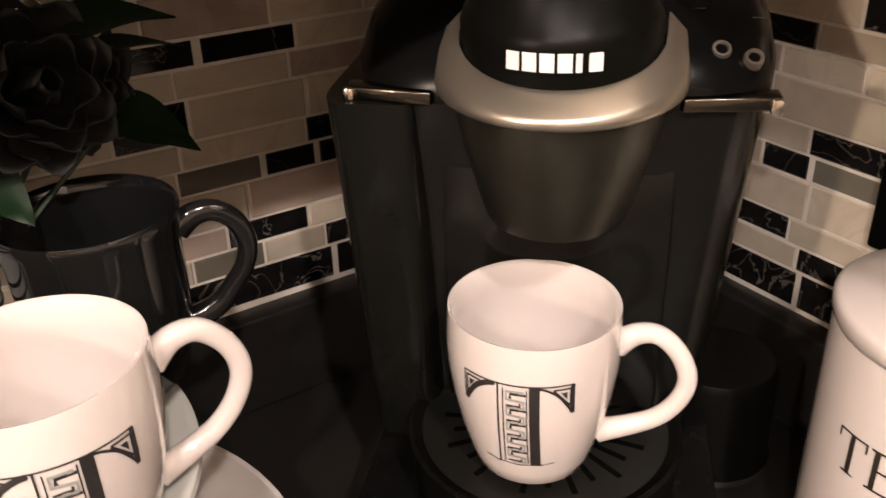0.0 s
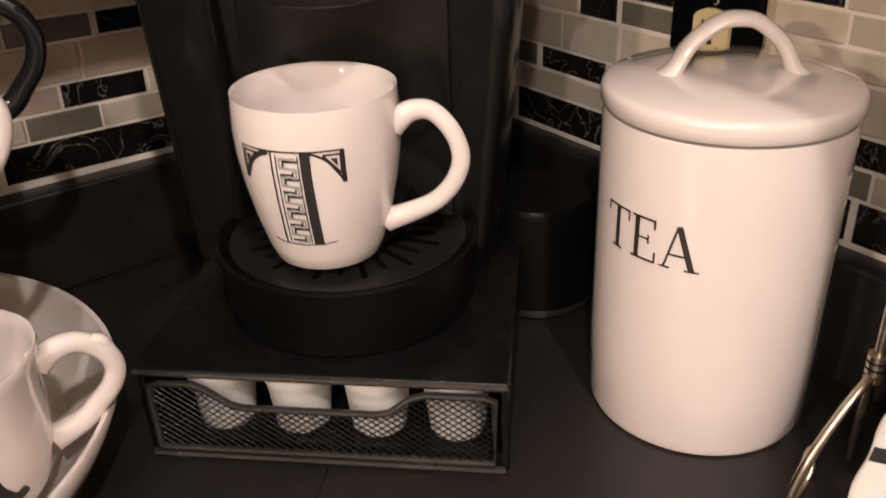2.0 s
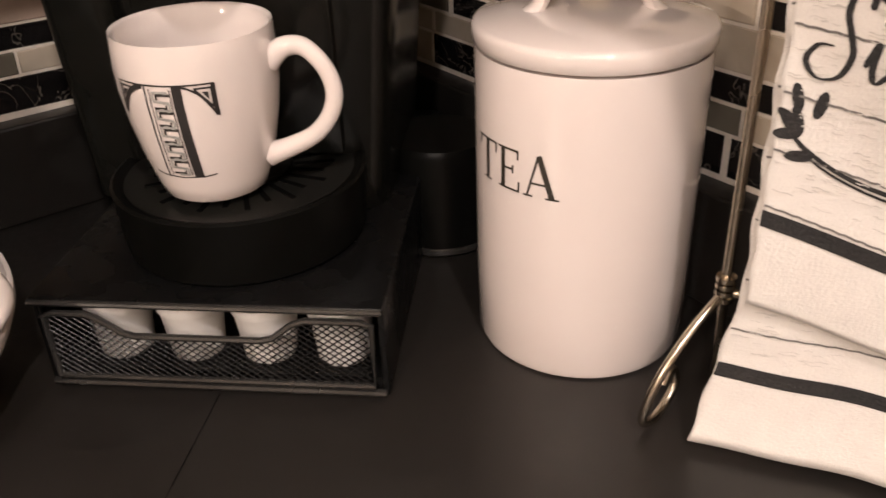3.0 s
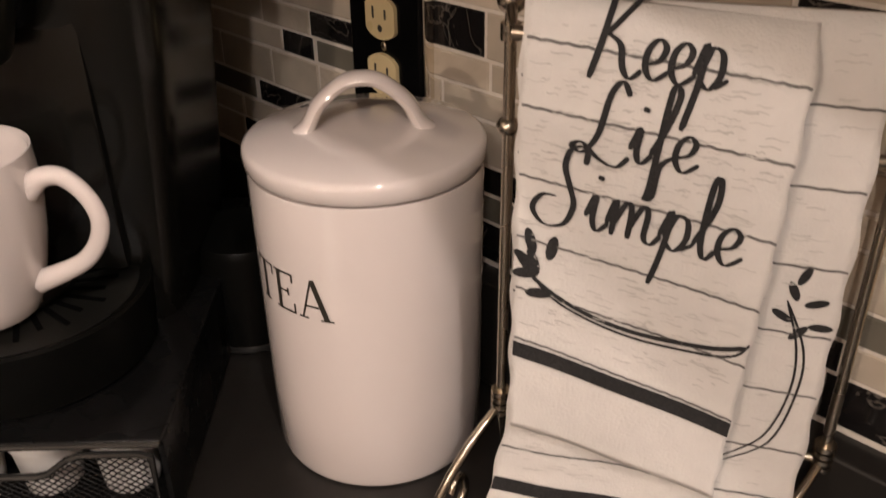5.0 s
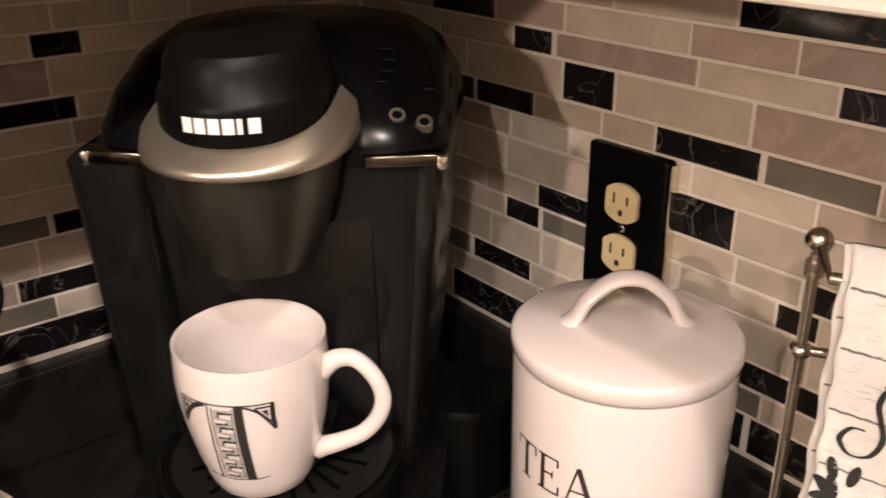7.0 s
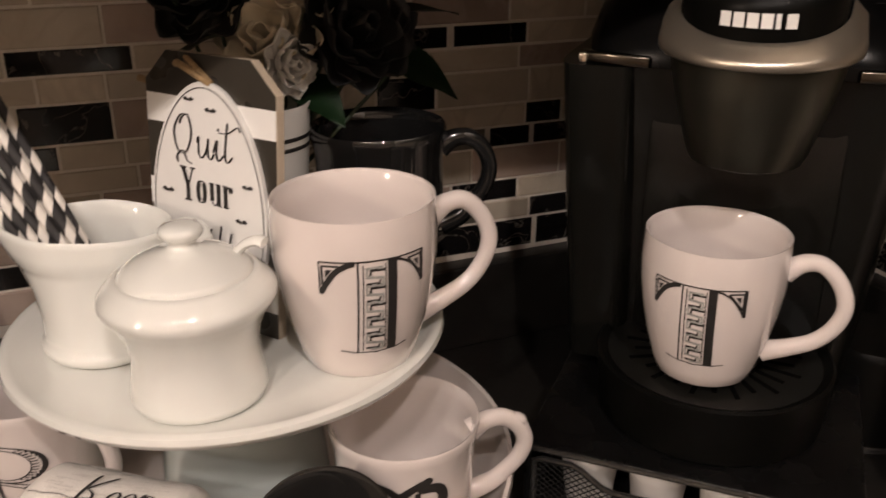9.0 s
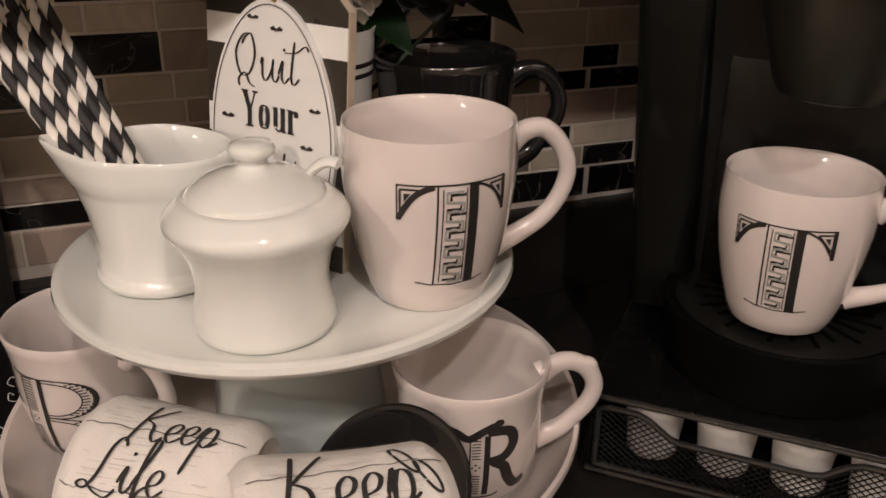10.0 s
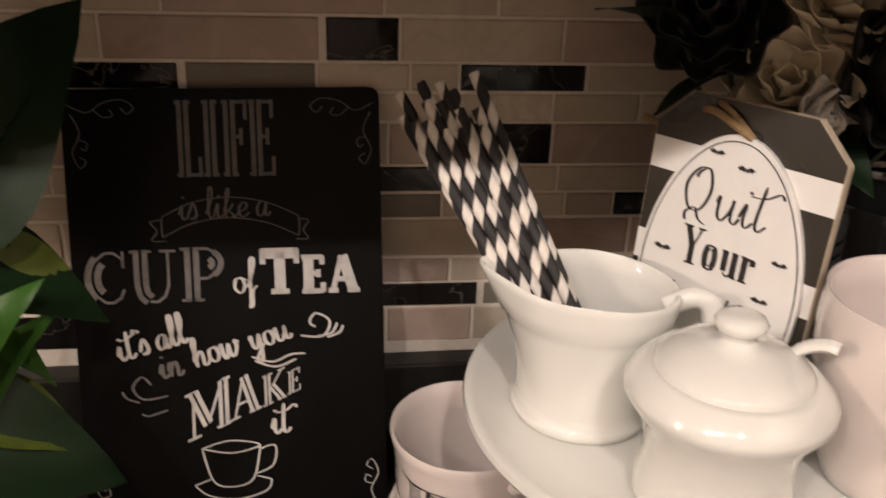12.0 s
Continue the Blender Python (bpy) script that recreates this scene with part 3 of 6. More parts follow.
def letter_T(place, m_black, m_grey, ob, name="letter_print"):
    bm, gm = bmesh.new(), bmesh.new()
    L, Rr, top, bot = -0.0295, 0.0285, 0.0770, 0.0205
    pen = 0.00075
    line = lambda pts, w=pen, b=bm: ribbon(b, [(a, c) for a, c in pts], w, place, 0.0, smooth=False)
    fine = lambda x0, y0, x1, y1, n=6: [(x0 + (x1 - x0) * i / n, y0 + (y1 - y0) * i / n) for i in range(n + 1)]
    line(fine(L, top, Rr, top, 24), 0.0009)
    for s, e in ((1, L), (-1, Rr)):
        line(fine(e, top, e, top - 0.0185))
        line(fine(e + s * 0.0016, top - 0.0022, e + s * 0.0016, top - 0.013), 0.0011)
        line(fine(e + s * 0.0016, top - 0.0022, e + s * 0.0105, top - 0.0022), 0.0011)
        line(fine(e + s * 0.0016, top - 0.013, e + s * 0.0105, top - 0.0022), 0.0011)
        tri = [(e + s * 0.0034, top - 0.0042), (e + s * 0.0068, top - 0.0042), (e + s * 0.0034, top - 0.0088)]
        patch(bm, tri if s > 0 else tri[::-1], place)
        curve = [(e + s * 0.0005, top - 0.0185), (e + s * 0.0035, top - 0.0125), (e + s * 0.008, top - 0.006), (e + s * 0.0135, top - 0.0022), (e + s * 0.0185, top - 0.0006)]
        ribbon(bm, curve, 0.0030 if s > 0 else 0.0013, place, 0.0)
        if s < 0:
            line(fine(e - 0.0006, top, e - 0.0006, top - 0.0185), 0.0024)
    line(fine(-0.0095, top, -0.0095, bot, 10), 0.0009)
    line(fine(-0.0068, top - 0.002, -0.0068, bot + 0.001, 10), 0.0006)
    line(fine(0.0088, top, 0.0088, bot, 10), 0.0052)
    line(fine(0.0050, top - 0.002, 0.0050, bot + 0.001, 10), 0.0006)
    for i in range(5):
        y = top - 0.004 - i * 0.0103
        sc = [(0.0036, y), (-0.005, y), (-0.005, y - 0.0048), (0.0036, y - 0.0058), (0.0036, y - 0.0098), (-0.0025, y - 0.0098)]
        ribbon(gm, sc, 0.0018, place, 0.0, smooth=False)
        ribbon(bm, [(0.0046, y - 0.0012), (-0.003, y - 0.0012), (-0.003, y - 0.0040)], 0.0016, place, 0.0, smooth=False)
        ribbon(bm, [(0.0018, y - 0.0068), (0.0018, y - 0.0088), (-0.0052, y - 0.0088)], 0.0014, place, 0.0, smooth=False)
    line([(-0.0185, bot + 0.001), (-0.011, bot - 0.0004), (0.0, bot - 0.0008), (0.011, bot - 0.0004), (0.0185, bot + 0.001)], 0.0008)
    part(name, bm, m_black, ob, "black printed letter T", smooth=False)
    part("letter_shade", gm, m_grey, ob, smooth=False)


def letter_stem(bm, place, L, w, top, bot):
    """An engraved-looking stem: a black side, thin lines and short rungs."""
    fine = lambda x0, y0, x1, y1, n=8: [(x0 + (x1 - x0) * i / n, y0 + (y1 - y0) * i / n) for i in range(n + 1)]
    ribbon(bm, fine(L, top, L, bot), 0.0008, place, 0.0, smooth=False)
    ribbon(bm, fine(L + w, top, L + w, bot), 0.0030, place, 0.0, smooth=False)
    n = int((top - bot) / 0.0019)
    for i in range(n):
        y = bot + (top - bot) * (i + 0.5) / n
        if abs(y - (top + bot) / 2) > 0.004:
            ribbon(bm, [(L + 0.001, y), (L + w * 0.62, y)], 0.0007, place, 0.0, smooth=False)
    m = (top + bot) / 2
    for dx, dy in ((0, 0.0018), (0, -0.0018), (0.0018, 0), (-0.0018, 0)):
        patch(bm, [(L + w * 0.36 + dx - 0.0008, m + dy), (L + w * 0.36 + dx, m + dy - 0.0008), (L + w * 0.36 + dx + 0.0008, m + dy), (L + w * 0.36 + dx, m + dy + 0.0008)], place)


def bowl_stroke(bm, place, x0, x1, top, bot, thick):
    """A round stroke of a letter, thick at its outer side, with hatching."""
    n = 18
    out = [(x0 + (x1 - x0) * math.sin(math.pi * i / n) ** 0.75, top + (bot - top) * (1 - math.cos(math.pi * i / n)) / 2) for i in range(n + 1)]
    ribbon(bm, out, 0.0009, place, 0.0, smooth=False)
    inner = [(x0 + (x1 - x0 - thick) * math.sin(math.pi * i / n) ** 0.75, top - 0.002 + (bot - top + 0.004) * (1 - math.cos(math.pi * i / n)) / 2) for i in range(n + 1)]
    ribbon(bm, inner, 0.0008, place, 0.0, smooth=False)
    for i in range(3, n - 2):
        ribbon(bm, [inner[i], ((inner[i][0] + out[i][0]) / 2, (inner[i][1] + out[i][1]) / 2)], 0.0008, place, 0.0, smooth=False)
        ribbon(bm, [((inner[i][0] + 2 * out[i][0]) / 3, (inner[i][1] + 2 * out[i][1]) / 3), out[i]], abs(out[i][1] - out[i - 1][1]) * 1.15, place, 0.0, smooth=False)


def mug_handle(attach_hi, attach_lo, reach, r=0.0062, top_push=0.004, curl=False):
    (r1, z1), (r2, z2) = attach_hi, attach_lo
    d = z1 - z2
    pts = [(r1 - 0.0012, 0, z1 - d * 0.03), (r1 + reach * 0.24, 0, z1 + top_push), (r1 + reach * 0.56, 0, z1 + top_push * 1.1), (r1 + reach * 0.86, 0, z1 - d * 0.06), (r1 + reach, 0, z1 - d * 0.30),
           (r1 + reach * 0.90, 0, z1 - d * 0.54), (r1 + reach * 0.62, 0, z1 - d * 0.75), (r2 + reach * 0.42, 0, z2 + d * 0.11), (r2 - 0.0008, 0, z2)]
    line = spline(pts, 7)
    n = len(line)
    rad = [r * (1.12 + 0.35 * (2 * abs(i / (n - 1) - 0.5)) ** 4 - 0.1 * math.sin(math.pi * i / (n - 1))) for i in range(n)]
    bm = tube(line, rad, 14, flat=1.15, up=(0, 1, 0))
    if curl:
        tube(spline([(r1 + reach * 0.62, 0, z1 + 0.003), (r1 + reach * 0.86, 0, z1 + 0.002), (r1 + reach * 0.98, 0, z1 - 0.004)], 5), [r * 0.85] * 8 + [r * 0.7] * 3, 12, bm, up=(0, 1, 0))
    return bm


def mug(at, facing, label, letter="T", scale=1.0, group="white letter mugs"):
    ob = thing("mug", Matrix.Translation(at) @ pose(0, 0, 0, 0, 0, facing) @ Matrix.Scale(scale, 4), label, "mug", group)
    part("cup", lathe([(0, 0.002), (0.026, 0.002), (0.028, 0.0)] + MUG + [(0.0449, 0.0972)] + MUG_IN, 72), CERAMIC, ob, angle=60)
    h = part("handle", mug_handle((0.0445, 0.0790), (0.0370, 0.0195), 0.0355, 0.0044, 0.0060), CERAMIC, ob)
    h.rotation_euler[2] = radians(90)
    letter_T(around(MUG_R, 0), INK, INK_GREY, ob)
    return ob


mug((0.300, 0.322, 0.1160), -139, "white ceramic mug with a black letter T on the drip tray")
mug((0.068, 0.343, 0.1665), -93, "white ceramic mug with a black letter T on the upper tray", scale=1.0)

# ---- tea canister ----
CAN = [(0.062, 0.0), (0.0655, 0.0015), (0.0670, 0.006), (0.0677, 0.05), (0.0682, 0.1915), (0.0676, 0.1942)]


def serif_word(bm, word, place, x, base, h):
    """Roman capitals with slab feet and thick and thin strokes."""
    fine = lambda pts: [q for a, b in zip(pts, pts[1:]) for q in [(a[0] + (b[0] - a[0]) * i / 4, a[1] + (b[1] - a[1]) * i / 4) for i in range(5)]]
    st = lambda pts, w: ribbon(bm, [(x + px * h, base + py * h) for px, py in fine(pts)], w * h, place, 0.0, smooth=False)
    for ch in word:
        if ch == "T":
            st([(0.36, 0), (0.36, 1)], 0.12); st([(0.0, 0.975), (0.72, 0.975)], 0.05); st([(0.02, 1.0), (0.02, 0.75)], 0.05)
            st([(0.70, 1.0), (0.70, 0.75)], 0.05); st([(0.2, 0.02), (0.52, 0.02)], 0.045)
            x += 0.80 * h
        elif ch == "E":
            st([(0.14, 0), (0.14, 1)], 0.12); st([(0.0, 0.975), (0.58, 0.975)], 0.05); st([(0.57, 1.0), (0.57, 0.78)], 0.05)
            st([(0.14, 0.52), (0.44, 0.52)], 0.05); st([(0.43, 0.62), (0.43, 0.42)], 0.045); st([(0.0, 0.025), (0.60, 0.025)], 0.05); st([(0.60, 0.0), (0.60, 0.26)], 0.05)
            x += 0.72 * h
        else:
            st([(0.38, 1.0), (0.70, 0.02)], 0.13); st([(0.36, 0.98), (0.10, 0.02)], 0.05); st([(0.20, 0.33), (0.58, 0.33)], 0.05)
            st([(0.0, 0.02), (0.24, 0.02)], 0.045); st([(0.55, 0.02), (0.86, 0.02)], 0.045)
            x += 0.86 * h
    return bm


def tea_canister():
    ob = thing("tea_canister", Matrix.Translation((0.4832, 0.1898, 0.0)), "white glazed ceramic tea canister with a lid on the counter", "canister")
    part("body", lathe([(0, 0.001)] + CAN + [(0.062, 0.1942), (0.062, 0.02), (0, 0.02)], 88), CERAMIC, ob)
    lid = part("lid", lathe([(0, 0.190), (0.061, 0.190), (0.061, 0.1958), (0.0684, 0.1962), (0.0696, 0.1985), (0.0699, 0.2045), (0.0689, 0.2072), (0.0666, 0.2086), (0.045, 0.2120), (0.02, 0.2142), (0, 0.2146)], 88), CERAMIC, ob)
    line = spline([(-0.036, 0, 0.2090), (-0.031, 0, 0.2150), (-0.024, 0, 0.2275), (-0.011, 0, 0.2385), (0.0, 0, 0.2410), (0.011, 0, 0.2385), (0.024, 0, 0.2275), (0.031, 0, 0.2150), (0.036, 0, 0.2090)], 5)
    n = len(line)
    rad = [0.0042 + 0.0016 * abs(2 * i / (n - 1) - 1) ** 4 for i in range(n)]
    h = part("lid_handle", tube(line, rad, 14, flat=1.9, up=(0, 0, 1)), CERAMIC, lid)
    h.rotation_euler[2] = radians(-40)
    w = bmesh.new()
    serif_word(w, "TEA", around(profile_radius(CAN), 187), -0.0315, 0.1235, 0.0255)
    part("lettering", w, CARD_BLACK, ob, "dark serif word TEA", smooth=False)


tea_canister()

bc = thing("black_jar", Matrix.Translation((0.488, 0.347, 0.0)), "glossy black jar on the counter beside the coffee maker", "jar")
part("body", lathe([(0, 0.0), (0.040, 0.0), (0.043, 0.003), (0.0435, 0.010), (0.0415, 0.014), (0.0415, 0.080), (0.038, 0.086), (0, 0.087)], 48), BLACK_SATIN, bc)
part("base_ring", lathe([(0.0437, 0.003), (0.0443, 0.005), (0.0443, 0.007), (0.0437, 0.009)], 48), RAIL_BLACK, bc)

# ---- two-tiered serving stand ----
TC = Vector((0.005, 0.413, 0.0))
PLATE_Z = 0.1660


def tiered_stand():
    ob = thing("tiered_serving_stand", Matrix.Translation(TC), "white ceramic two-tiered serving stand on the counter", "serving stand")
    part("lower_bowl", lathe([(0, 0.004), (0.075, 0.004), (0.080, 0.0), (0.090, 0.0), (0.094, 0.004), (0.130, 0.012), (0.163, 0.030), (0.176, 0.052), (0.1800, 0.063), (0.1790, 0.0662), (0.1762, 0.0655), (0.171, 0.054), (0.158, 0.035), (0.128, 0.019), (0.09, 0.0135), (0, 0.0130)], 96), CERAMIC, ob, "deep lower bowl")
    part("pedestal", lathe([(0, 0.0135), (0.058, 0.0135), (0.060, 0.018), (0.056, 0.03), (0.0540, 0.07), (0.0490, 0.12), (0.049, 0.1535), (0, 0.1535)], 56), PEDESTAL_SHADED, ob)
    part("upper_plate", lathe([(0, 0.1536), (0.060, 0.1536), (0.095, 0.1552), (0.124, 0.1585), (0.1318, 0.1622), (0.1338, 0.1658), (0.1330, 0.1690), (0.1305, 0.1700), (0.1270, 0.1690), (0.120, 0.1670), (0.106, 0.1662), (0, PLATE_Z)], 96), PORCELAIN, ob, "round upper plate with a raised lip")


tiered_stand()

SUGAR = Matrix.Translation((-0.0240, 0.336, PLATE_Z + 0.0005)) @ Matrix.Diagonal((0.935, 0.935, 0.885, 1))


def sugar_bowl():
    ob = thing("sugar_bowl", SUGAR, "white porcelain sugar bowl with its lid on the upper tray", "sugar bowl")
    part("body", lathe([(0, 0.001), (0.034, 0.001), (0.0365, 0.0), (0.0385, 0.0015), (0.0392, 0.006), (0.0380, 0.014), (0.0362, 0.024), (0.0360, 0.034), (0.0385, 0.046), (0.0430, 0.056), (0.0475, 0.0625), (0.0490, 0.0660), (0.0485, 0.0695), (0.0455, 0.0735), (0.0405, 0.0785), (0.0375, 0.0805), (0.0362, 0.0800), (0.0355, 0.074), (0.036, 0.05), (0.033, 0.01), (0, 0.006)], 80), PORCELAIN, ob, angle=60)
    lid = part("lid", lathe([(0, 0.0775), (0.034, 0.0775), (0.0365, 0.0790), (0.0368, 0.0808), (0.034, 0.0838), (0.026, 0.0895), (0.016, 0.0932), (0.0095, 0.0952), (0.0078, 0.0970), (0.0074, 0.0988), (0.0090, 0.1005), (0.0118, 0.1030), (0.0122, 0.1055), (0.0105, 0.1082), (0.006, 0.1097), (0, 0.1101)], 64), PORCELAIN, ob, angle=60)
    return ob


sugar_bowl()
# the spoon's handle comes out under the lid's edge
sp = bmesh.new()
tube(spline([(0.016, 0.006, 0.062), (0.0275, 0.000, 0.0845), (0.032, -0.004, 0.092), (0.0375, -0.010, 0.0965), (0.0415, -0.014, 0.0962)], 6), 0.0030, 10, sp, flat=1.35)
ball(0.006, (0.014, 0.008, 0.056), sp, (1.2, 1, 0.6))
sp_ob = thing("sugar_spoon", SUGAR, "small white porcelain spoon standing in the sugar bowl", "spoon")
part("handle", sp, PORCELAIN, sp_ob)

# ---- creamer holding paper straws ----
CREAMER = Matrix.Translation((-0.0655, 0.4135, PLATE_Z + 0.0005)) @ pose(0, 0, 0, 0, 0, 163) @ Matrix.Diagonal((1.10, 1.10, 0.985, 1))


def creamer():
    ob = thing("creamer", CREAMER, "white porcelain creamer jug holding paper straws on the upper tray", "jug")

    def spout(a, r, z):
        k = max(0.0, math.cos(a)) ** 7 * max(0.0, (z - 0.030) / 0.05) ** 2
        zz = z + 0.005 * k * (1 if z > 0.05 else 0) - 0.004 * max(0.0, -math.cos(a)) * max(0, z - 0.06) / 0.02
        q = min(1.0, max(0.0, (z - 0.025) / 0.045))
        return ((r * (1 + 0.08 * q) + 0.015 * k) * math.cos(a), (r * (1 - 0.14 * q) * (1 - 0.25 * k)) * math.sin(a), zz)
    prof = [(0, 0.001), (0.030, 0.001), (0.0320, 0.0), (0.0342, 0.0015), (0.0350, 0.0055), (0.0345, 0.0075), (0.0328, 0.0085), (0.0328, 0.014), (0.0326, 0.028), (0.0334, 0.042), (0.0350, 0.054), (0.0357, 0.0578), (0.0364, 0.0588), (0.0370, 0.066), (0.0374, 0.0735), (0.0372, 0.0765), (0.0362, 0.0778), (0.0346, 0.0765), (0.0335, 0.066), (0.0305, 0.052), (0.029, 0.02), (0, 0.008)]
    part("body", lathe(prof, 88, squash=spout), PORCELAIN, ob, angle=60)
    h = spline([(-0.034, 0, 0.066), (-0.045, 0, 0.0720), (-0.053, 0, 0.0690), (-0.055, 0, 0.052), (-0.048, 0, 0.032), (-0.032, 0, 0.022)], 6)
    part("handle", tube(h, 0.0042, 12, flat=1.3, up=(0, 1, 0)), PORCELAIN, ob)
    return ob


creamer()


def straw(m, length, r=0.0031):
    """A paper straw with a broad diagonal stripe, laid on the faces by their spiral."""
    ob = thing("paper_straw", m, "black and white striped paper straw in the creamer", "straw", "straws in the creamer")
    seg, n = 24, 96
    bm = bmesh.new()
    rings = [[bm.verts.new((r * math.cos(2 * math.pi * (i + k * 1.75) / seg), r * math.sin(2 * math.pi * (i + k * 1.75) / seg), length * k / n)) for i in range(seg)] for k in range(n + 1)]
    inner = [[bm.verts.new((r * 0.86 * math.cos(2 * math.pi * i / seg), r * 0.86 * math.sin(2 * math.pi * i / seg), length * k)) for i in range(seg)] for k in (0, 1)]
    for k in range(n):
        for i in range(seg):
            j = (i + 1) % seg
            f = bm.faces.new((rings[k][i], rings[k][j], rings[k + 1][j], rings[k + 1][i]))
            f.material_index = 1 if i < 14 else 0
    for i in range(seg):
        j = (i + 1) % seg
        bm.faces.new((rings[-1][i], rings[-1][j], inner[1][j], inner[1][i])).material_index = 0
        bm.faces.new((inner[0][i], inner[0][j], inner[1][j], inner[1][i])).material_index = 0
    part("tube", bm, [STRAW_WHITE, STRAW_BLACK], ob)


rs = random.Random(5)
for i in range(15):
    u, w = (i % 5) / 4 - 0.5, (i // 5) / 2 - 0.5
    foot = Vector((-0.0635 + 0.020 * u, 0.3985 + 0.011 * w, PLATE_Z + 0.016 + 0.004 * rs.random()))
    tip = Vector((-0.1365 + 0.038 * u - 0.004 * w, 0.482 - 0.006 * u + 0.018 * w, 0.3130 + 0.008 * u + 0.016 * w)) + Vector((rs.uniform(-1, 1), rs.uniform(-1, 1), rs.uniform(-3, 3))) * 0.0016
    d = tip - foot
    straw(Matrix.Translation(foot) @ d.to_track_quat("Z", "Y").to_matrix().to_4x4() @ pose(0, 0, 0, 0, 0, rs.uniform(0, 360)), d.length)

# ---- script letters: strokes in units of the small letters' height ----
GLYPH = {}
GLYPH["K"] = (1.45, [[(0.55, 2.1), (0.32, 1.0), (0.0, -0.2)], [(1.4, 2.05), (1.0, 1.6), (0.45, 1.05), (0.36, 0.98)], [(0.4, 1.0), (0.8, 0.75), (0.92, 0.2), (1.15, -0.05), (1.45, 0.2)]])
GLYPH["e"] = (0.72, [[(0.0, 0.35), (0.45, 0.5), (0.62, 0.82), (0.42, 1.0), (0.15, 0.75), (0.1, 0.3), (0.35, 0.0), (0.78, 0.3)]])
GLYPH["p"] = (0.92, [[(0.0, 0.3), (0.28, 1.05), (0.15, 0.0), (-0.12, -1.15)], [(0.15, 0.3), (0.42, 0.95), (0.72, 0.85), (0.72, 0.35), (0.45, 0.0), (0.2, 0.15)], [(0.6, 0.05), (0.95, 0.3)]])
GLYPH["i"] = (0.60, [[(0.0, 0.35), (0.26, 1.0), (0.2, 0.3), (0.35, 0.0), (0.65, 0.3)], [(0.34, 1.42), (0.36, 1.55)]])
GLYPH["f"] = (0.62, [[(0.0, 0.3), (0.4, 1.2), (0.62, 2.0), (0.42, 2.15), (0.28, 1.2), (0.1, -0.6), (0.0, -1.0), (0.2, -0.85), (0.3, 0.0), (0.65, 0.35)]])
GLYPH["L"] = (1.50, [[(1.35, 1.75), (1.1, 2.1), (0.8, 1.7), (0.55, 0.6), (0.15, 0.0), (-0.2, 0.12), (0.1, 0.28), (0.6, -0.1), (1.15, -0.25), (1.5, 0.1)]])
GLYPH["S"] = (1.35, [[(1.25, 1.75), (1.25, 2.2), (0.85, 2.1), (0.7, 1.6), (0.85, 1.1), (1.0, 0.55), (0.75, -0.05), (0.2, -0.2), (-0.15, 0.2), (0.1, 0.65), (0.5, 0.7)]])
GLYPH["m"] = (1.45, [[(0.0, 0.3), (0.22, 1.0), (0.15, 0.0)], [(0.17, 0.3), (0.5, 0.97), (0.65, 0.8), (0.6, 0.0)], [(0.62, 0.3), (0.95, 0.97), (1.1, 0.8), (1.05, 0.15), (1.25, 0.0), (1.5, 0.3)]])
GLYPH["l"] = (0.58, [[(0.0, 0.3), (0.45, 1.4), (0.46, 2.1), (0.3, 1.95), (0.2, 0.5), (0.35, 0.0), (0.62, 0.3)]])
GLYPH["Q"] = (1.55, [[(1.05, 2.0), (0.5, 1.9), (0.05, 1.1), (0.3, 0.15), (0.85, 0.2), (1.2, 1.1), (1.0, 1.95), (0.6, 1.8), (0.45, 1.5)], [(0.25, -0.45), (0.2, -0.1), (0.6, 0.2), (0.85, -0.25), (1.2, -0.4)]])
GLYPH["u"] = (1.05, [[(0.0, 0.7), (0.12, 1.0), (0.1, 0.25), (0.32, 0.0), (0.65, 0.5), (0.75, 1.0)], [(0.75, 1.0), (0.7, 0.2), (0.9, 0.0), (1.1, 0.3)]])
GLYPH["t"] = (0.60, [[(0.35, 1.9), (0.15, 0.4), (0.3, 0.0), (0.62, 0.3)], [(-0.25, 1.35), (0.4, 1.42), (0.95, 1.75), (1.15, 1.55)]])


def script(bm, word, x, base, size, place, pen):
    for ch in word:
        adv, strokes = GLYPH[ch]
        for st in strokes:
            ribbon(bm, [(x + px * size, base + py * size) for px, py in st], pen, place, 0.68)
        x += adv * size
    return x


# more small script letters, and slab capitals
GLYPH["s"] = (0.66, [[(0.0, 0.25), (0.35, 1.05), (0.55, 0.55), (0.45, 0.05), (0.12, 0.05), (0.3, 0.12), (0.7, 0.3)]])
GLYPH["a"] = (0.90, [[(0.68, 0.9), (0.4, 1.0), (0.08, 0.6), (0.15, 0.05), (0.45, 0.15), (0.7, 0.95)], [(0.7, 0.95), (0.62, 0.2), (0.75, 0.0), (0.95, 0.3)]])
GLYPH["n"] = (1.00, [[(0.0, 0.4), (0.2, 1.0), (0.12, 0.0)], [(0.15, 0.4), (0.5, 0.98), (0.66, 0.75), (0.62, 0.1), (0.8, 0.0), (1.02, 0.3)]])
GLYPH["h"] = (1.00, [[(0.0, 0.4), (0.4, 1.6), (0.36, 2.0), (0.22, 1.5), (0.12, 0.0)], [(0.15, 0.4), (0.5, 0.98), (0.66, 0.75), (0.62, 0.1), (0.8, 0.0), (1.02, 0.3)]])
GLYPH["o"] = (0.84, [[(0.5, 1.0), (0.15, 0.85), (0.08, 0.3), (0.4, 0.0), (0.68, 0.4), (0.6, 0.9), (0.45, 0.95), (0.9, 0.75)]])
